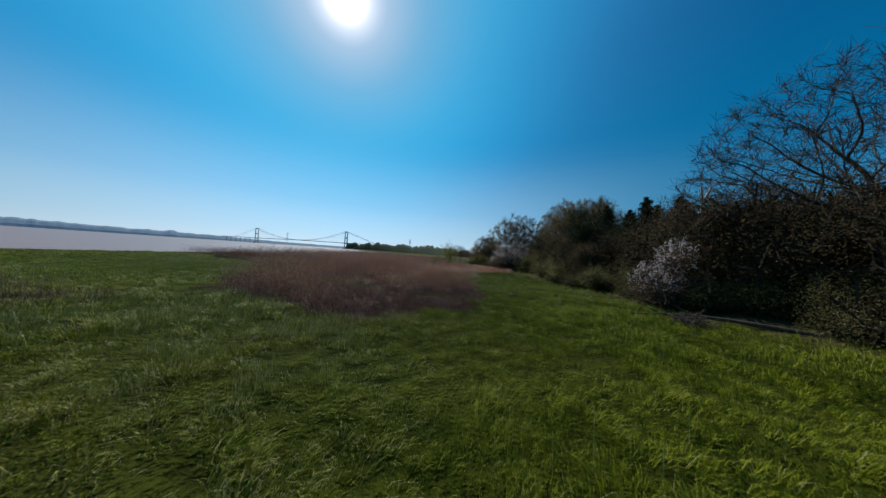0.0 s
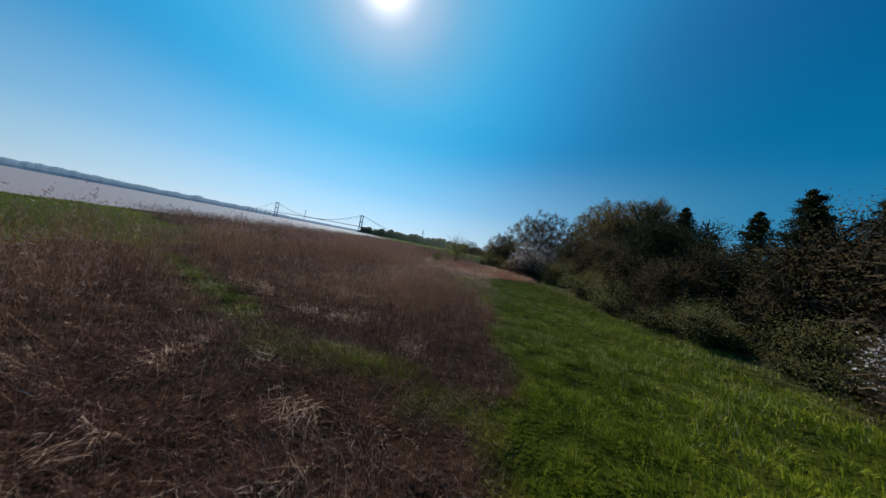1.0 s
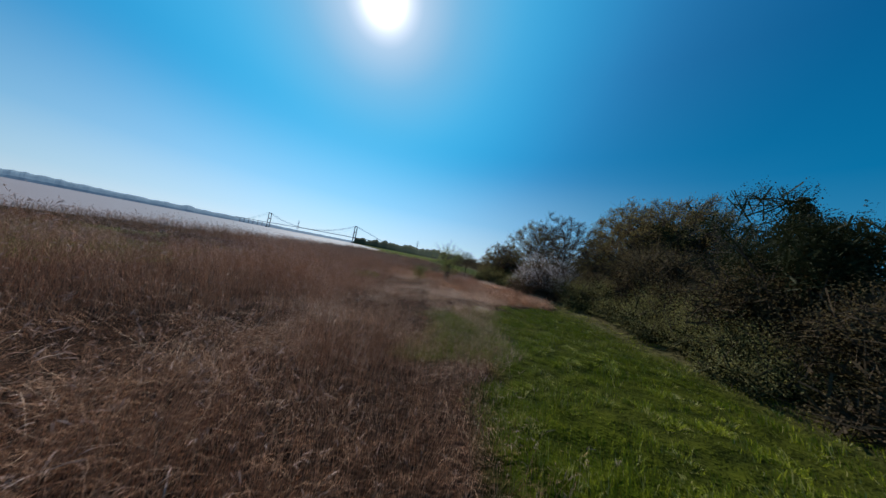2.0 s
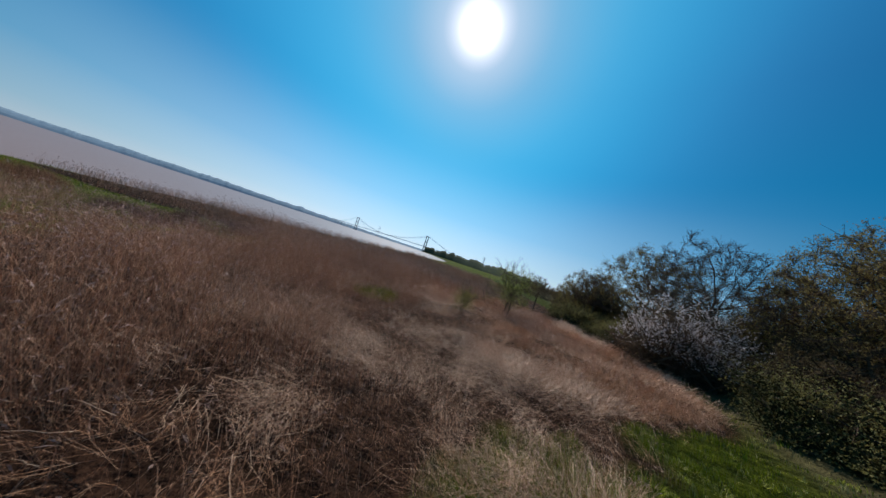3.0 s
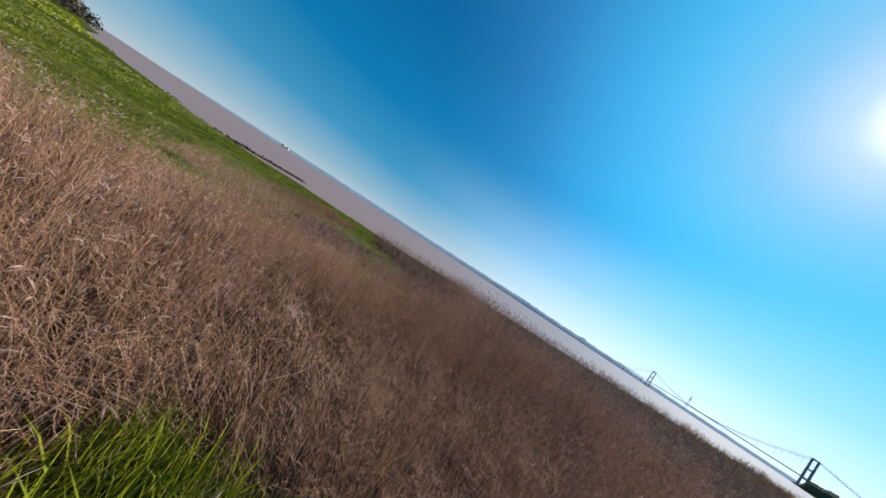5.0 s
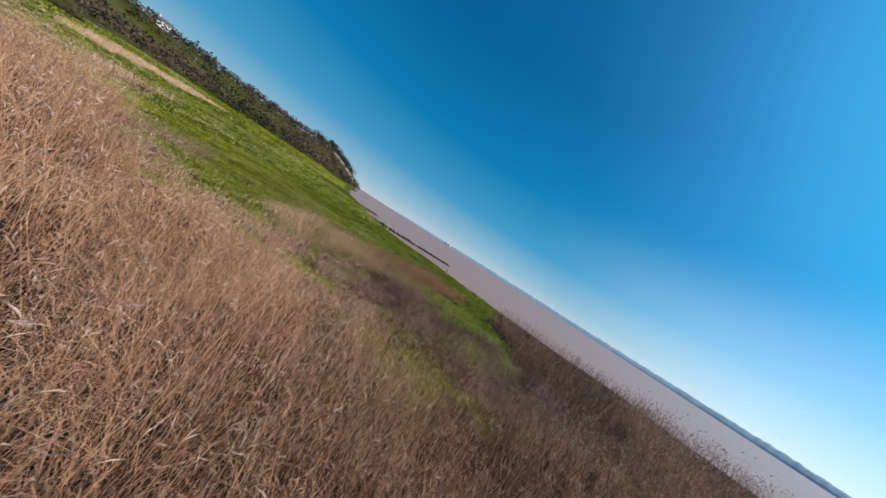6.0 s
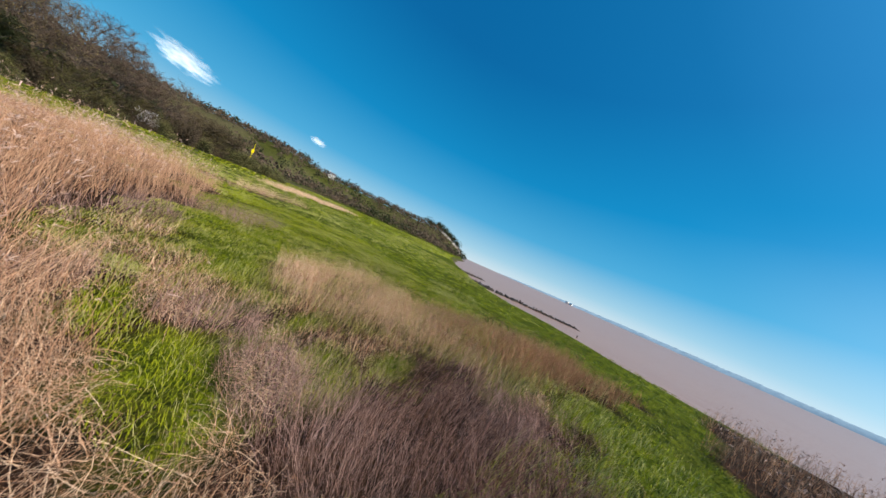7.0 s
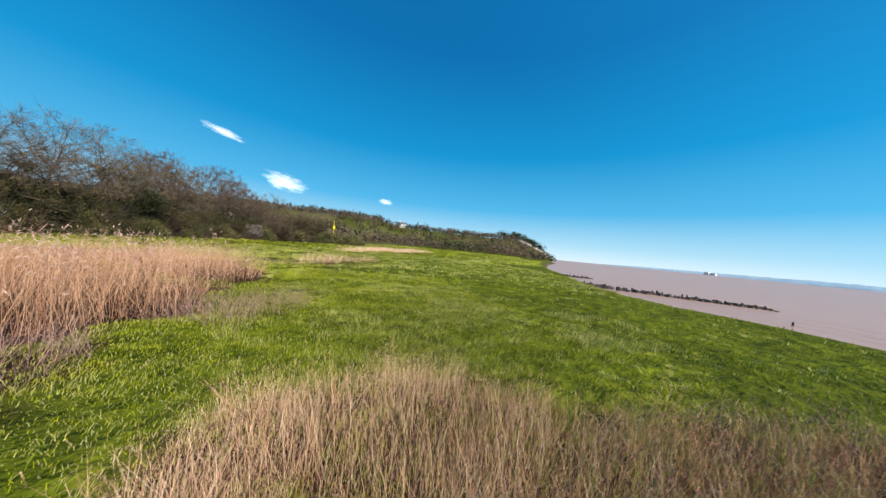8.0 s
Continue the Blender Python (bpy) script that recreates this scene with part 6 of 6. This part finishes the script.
# the wooded hill and the cliff of the headland
def wood_mass(name, x, y, size, r, mat, label, per=24, leaf=0.44, tallness=1.25):
    n = len(x)
    z = ground_z(x, y)
    k = np.repeat(np.arange(n), per)
    way = r.normal(size=(n * per, 3))
    way /= np.linalg.norm(way, axis=1, keepdims=True)
    way[:, 2] = np.abs(way[:, 2]) * tallness
    at = np.stack([x, y, z + size * 0.35], -1)[k] + way * (size[k] * r.uniform(0.65, 1.1, n * per))[:, None]
    v, f = leaves(at, size[k] * leaf * r.uniform(0.7, 1.3, n * per), r)
    return tagged(new(name, mesh_of(name, v, f, mat)), label, "woodland", kind="stuff")


r = rng(301)
n = 4200
y = r.uniform(-420, -95, n)
x = shore_x(y) + r.uniform(4, 420, n)
dense = (y < -150) | (x > np.interp(y, TREE_Y, TREE_X))
dense &= (fbm(x * 0.02, y * 0.02, 303) > 0.34) | (x - shore_x(y) < 70)
toward = np.degrees(np.arctan2(x + 18.6, y - 33.0))
dense &= ~((toward > -147) & (toward < -140) & (np.hypot(x + 18.6, y - 33.0) < 402) & (np.hypot(x + 18.6, y - 33.0) > 366))
dense &= ~((y > -150) & (x < np.interp(y, TREE_Y, TREE_X) + 2))
x, y = x[dense], y[dense]
pick = r.random(len(x)) < 0.5 + 0.4 * smooth(fbm(x * 0.02, y * 0.02, 305), 0.35, 0.65)
wood_mass("hill_woods", x[pick], y[pick], r.uniform(1.6, 5.2, int(pick.sum())), r, SCRUB_BROWN, "brown and olive leafless woods on the hill")
wood_mass("hill_evergreens", x[~pick], y[~pick], r.uniform(1.4, 5.0, int((~pick).sum())), r, DARK_LEAF, "dark green trees in the hillside woods", tallness=1.5)

r = rng(311)
n = 900
y = r.uniform(58, 420, n)
x = np.interp(y, TREE_Y, TREE_X) + 3 + r.uniform(0, 90, n) ** 1.0
wood_mass("far_copse", x, y, r.uniform(1.8, 3.6, n), r, SCRUB, "olive woods along the far edge of the reeds", per=36, leaf=0.32)
r = rng(313)
n = 620
y = r.uniform(-60, 62, n)
x = np.interp(y, TREE_Y, TREE_X) + r.uniform(6, 40, n)
wood_mass("deep_woods", x, y, r.uniform(1.4, 2.8, n), r, SCRUB_BROWN, "brown leafless woods behind the scrub", per=44, leaf=0.3)

r = rng(321)
n = 230
a, far = np.radians(r.uniform(-146.5, -140.9, n)), r.uniform(383, 402, n)
x, y = -18.6 + np.sin(a) * far, 33.0 + np.cos(a) * far
keep = vnoise(np.degrees(a) * 1.7, 0 * a, 35) > 0.3
x, y = x[keep], y[keep]
n = len(x)
s = r.uniform(1.5, 4.2, n)
at = np.stack([x, y, ground_z(x, y)], -1)
v, f = tubes(at - np.stack([0 * s, 0 * s, s * 2], -1), at + np.stack([r.normal(size=n) * 0.8, r.normal(size=n) * 0.8, s * 0.5], -1), s * 0.8, s * 0.45, 6)
tagged(new("cliff_face", mesh_of("cliff_face", v, f, MUD_ROCK)), "pale broken rock face of the wooded headland", "cliff", kind="stuff")


r = rng(331)
n = 110
a, far = np.radians(r.uniform(-151, -139.8, n)), r.uniform(402, 424, n)
x, y = -18.6 + np.sin(a) * far, 33.0 + np.cos(a) * far
wood_mass("headland_pines", x, y, r.uniform(4.0, 6.8, n), r, DARK_LEAF, "dark pines along the top of the headland", per=50, leaf=0.3, tallness=1.6)


def house(x, y, turn):
    z = gz(x, y)
    ob = thing("white_house", (x, y, z), "small white house with a slate roof on the hill", "house")
    ob.matrix_basis = pose(x, y, z, 0, 0, turn)
    v, f = boxes([(0, 0, 2.0, 8, 5.6, 5)])
    wall = part("wall", mesh_of("wall", v, f, WHITEWASH), ob)
    v = np.array([(-4.4, -3.2, 4.5), (4.4, -3.2, 4.5), (4.4, 3.2, 4.5), (-4.4, 3.2, 4.5), (-4.4, 0, 7.0), (4.4, 0, 7.0)])
    roof = part("roof", mesh_of("roof", v, [np.array([[0, 1, 5, 4], [2, 3, 4, 5], [0, 3, 2, 1]]), np.array([[0, 4, 3], [1, 2, 5]])], SLATE), ob)
    v, f = boxes([(3, 0, 7.2, 0.8, 0.8, 1.5)])
    part("chimney", mesh_of("chimney", v, f, WHITEWASH), roof)
    for wx in (-2.6, 0, 2.6):
        for wz in (1.2, 3.4):
            v, f = boxes([(wx, 2.83, wz, 1.0, 0.1, 1.1)])
            part("window", mesh_of("window", v, f, GLASS_DARK), wall)
    return ob


house(-61, -296, 10)


def power_station(x, y):
    ob = thing("power_station", (x, y, 0), "pale block of a power station on the far shore", "building")
    v, f = boxes([(0, 0, 12, 34, 40, 32)])
    part("reactor_hall", mesh_of("reactor_hall", v, f, WHITEWASH), ob)
    v, f = boxes([(6, 55, 8, 30, 50, 22)])
    part("turbine_hall", mesh_of("turbine_hall", v, f, WHITEWASH), ob)
    return ob


power_station(math.sin(radians(-116.5)) * 4050, math.cos(radians(-116.5)) * 4050)


# small fair-weather clouds behind the start
def vapour(seed):
    m = bpy.data.materials.new("thin_cloud")
    m.use_nodes = True
    n, l = m.node_tree.nodes, m.node_tree.links
    b, tr, mx = n["Principled BSDF"], n.new("ShaderNodeBsdfTransparent"), n.new("ShaderNodeMixShader")
    b.inputs["Base Color"].default_value, b.inputs["Roughness"].default_value = (0.9, 0.9, 0.91, 1), 1.0
    tc, mp, gr, no, ad, mr = n.new("ShaderNodeTexCoord"), n.new("ShaderNodeMapping"), n.new("ShaderNodeTexGradient"), n.new("ShaderNodeTexNoise"), n.new("ShaderNodeMath"), n.new("ShaderNodeMapRange")
    gr.gradient_type = "SPHERICAL"
    l.new(tc.outputs["Object"], gr.inputs["Vector"])
    mp.inputs["Location"].default_value, mp.inputs["Scale"].default_value = (seed * 3.7, seed, 0), (1.6, 1.6, 2.6)
    mp.inputs["Rotation"].default_value = (0, 0.5, 0)
    l.new(tc.outputs["Object"], mp.inputs["Vector"])
    l.new(mp.outputs[0], no.inputs["Vector"])
    no.inputs["Scale"].default_value, no.inputs["Detail"].default_value, no.inputs["Roughness"].default_value = 1.6, 7, 0.62
    ad.operation = "MULTIPLY_ADD"
    ad.inputs[1].default_value = 1.5
    l.new(no.outputs["Fac"], ad.inputs[0])
    l.new(gr.outputs["Fac"], ad.inputs[2])
    mr.inputs["From Min"].default_value, mr.inputs["From Max"].default_value, mr.inputs["To Max"].default_value = 0.95, 1.95, 0.9
    l.new(ad.outputs[0], mr.inputs["Value"])
    edge = n.new("ShaderNodeMapRange")
    edge.inputs["From Min"].default_value, edge.inputs["From Max"].default_value = 0.02, 0.3
    l.new(gr.outputs["Fac"], edge.inputs["Value"])
    mu = n.new("ShaderNodeMath")
    mu.operation = "MULTIPLY"
    l.new(mr.outputs[0], mu.inputs[0])
    l.new(edge.outputs[0], mu.inputs[1])
    l.new(mu.outputs[0], mx.inputs[0])
    l.new(tr.outputs[0], mx.inputs[1])
    l.new(b.outputs[0], mx.inputs[2])
    l.new(mx.outputs[0], n["Material Output"].inputs["Surface"])
    return m


def cloud(az, el, far, wide, high, lean, seed):
    """A shallow bowl of vapour far off, thinning out to its edge."""
    c = Vector((math.sin(radians(az)) * math.cos(radians(el)), math.cos(radians(az)) * math.cos(radians(el)), math.sin(radians(el)))) * far
    u, w = np.meshgrid(np.linspace(-1, 1, 25), np.linspace(-1, 1, 13))
    u, w = u.ravel(), w.ravel()
    v = np.stack([u, 0.25 * (u * u + w * w) - 0.1, w], -1)
    i = np.arange(25 * 13).reshape(13, 25)
    f = np.stack([i[:-1, :-1], i[:-1, 1:], i[1:, 1:], i[1:, :-1]], -1).reshape(-1, 4)
    ob = tagged(new("cloud", mesh_of("cloud", v, f, vapour(seed), True)), "small white wind-drawn summer cloud", "cloud", "clouds in the blue sky")
    ob.matrix_basis = Matrix.Translation(c) @ Matrix.Rotation(radians(180 - az), 4, "Z") @ Matrix.Rotation(lean, 4, "Y") @ Matrix.Diagonal((wide, high, high, 1))
    return ob


CLOUDS = ((155.0, 15.6, 4200, 270, 62, -0.22, 1), (164.4, 9.6, 4300, 350, 160, -0.16, 2), (183.6, 8.9, 4400, 140, 66, -0.1, 3))
for row in CLOUDS:
    cloud(*row)
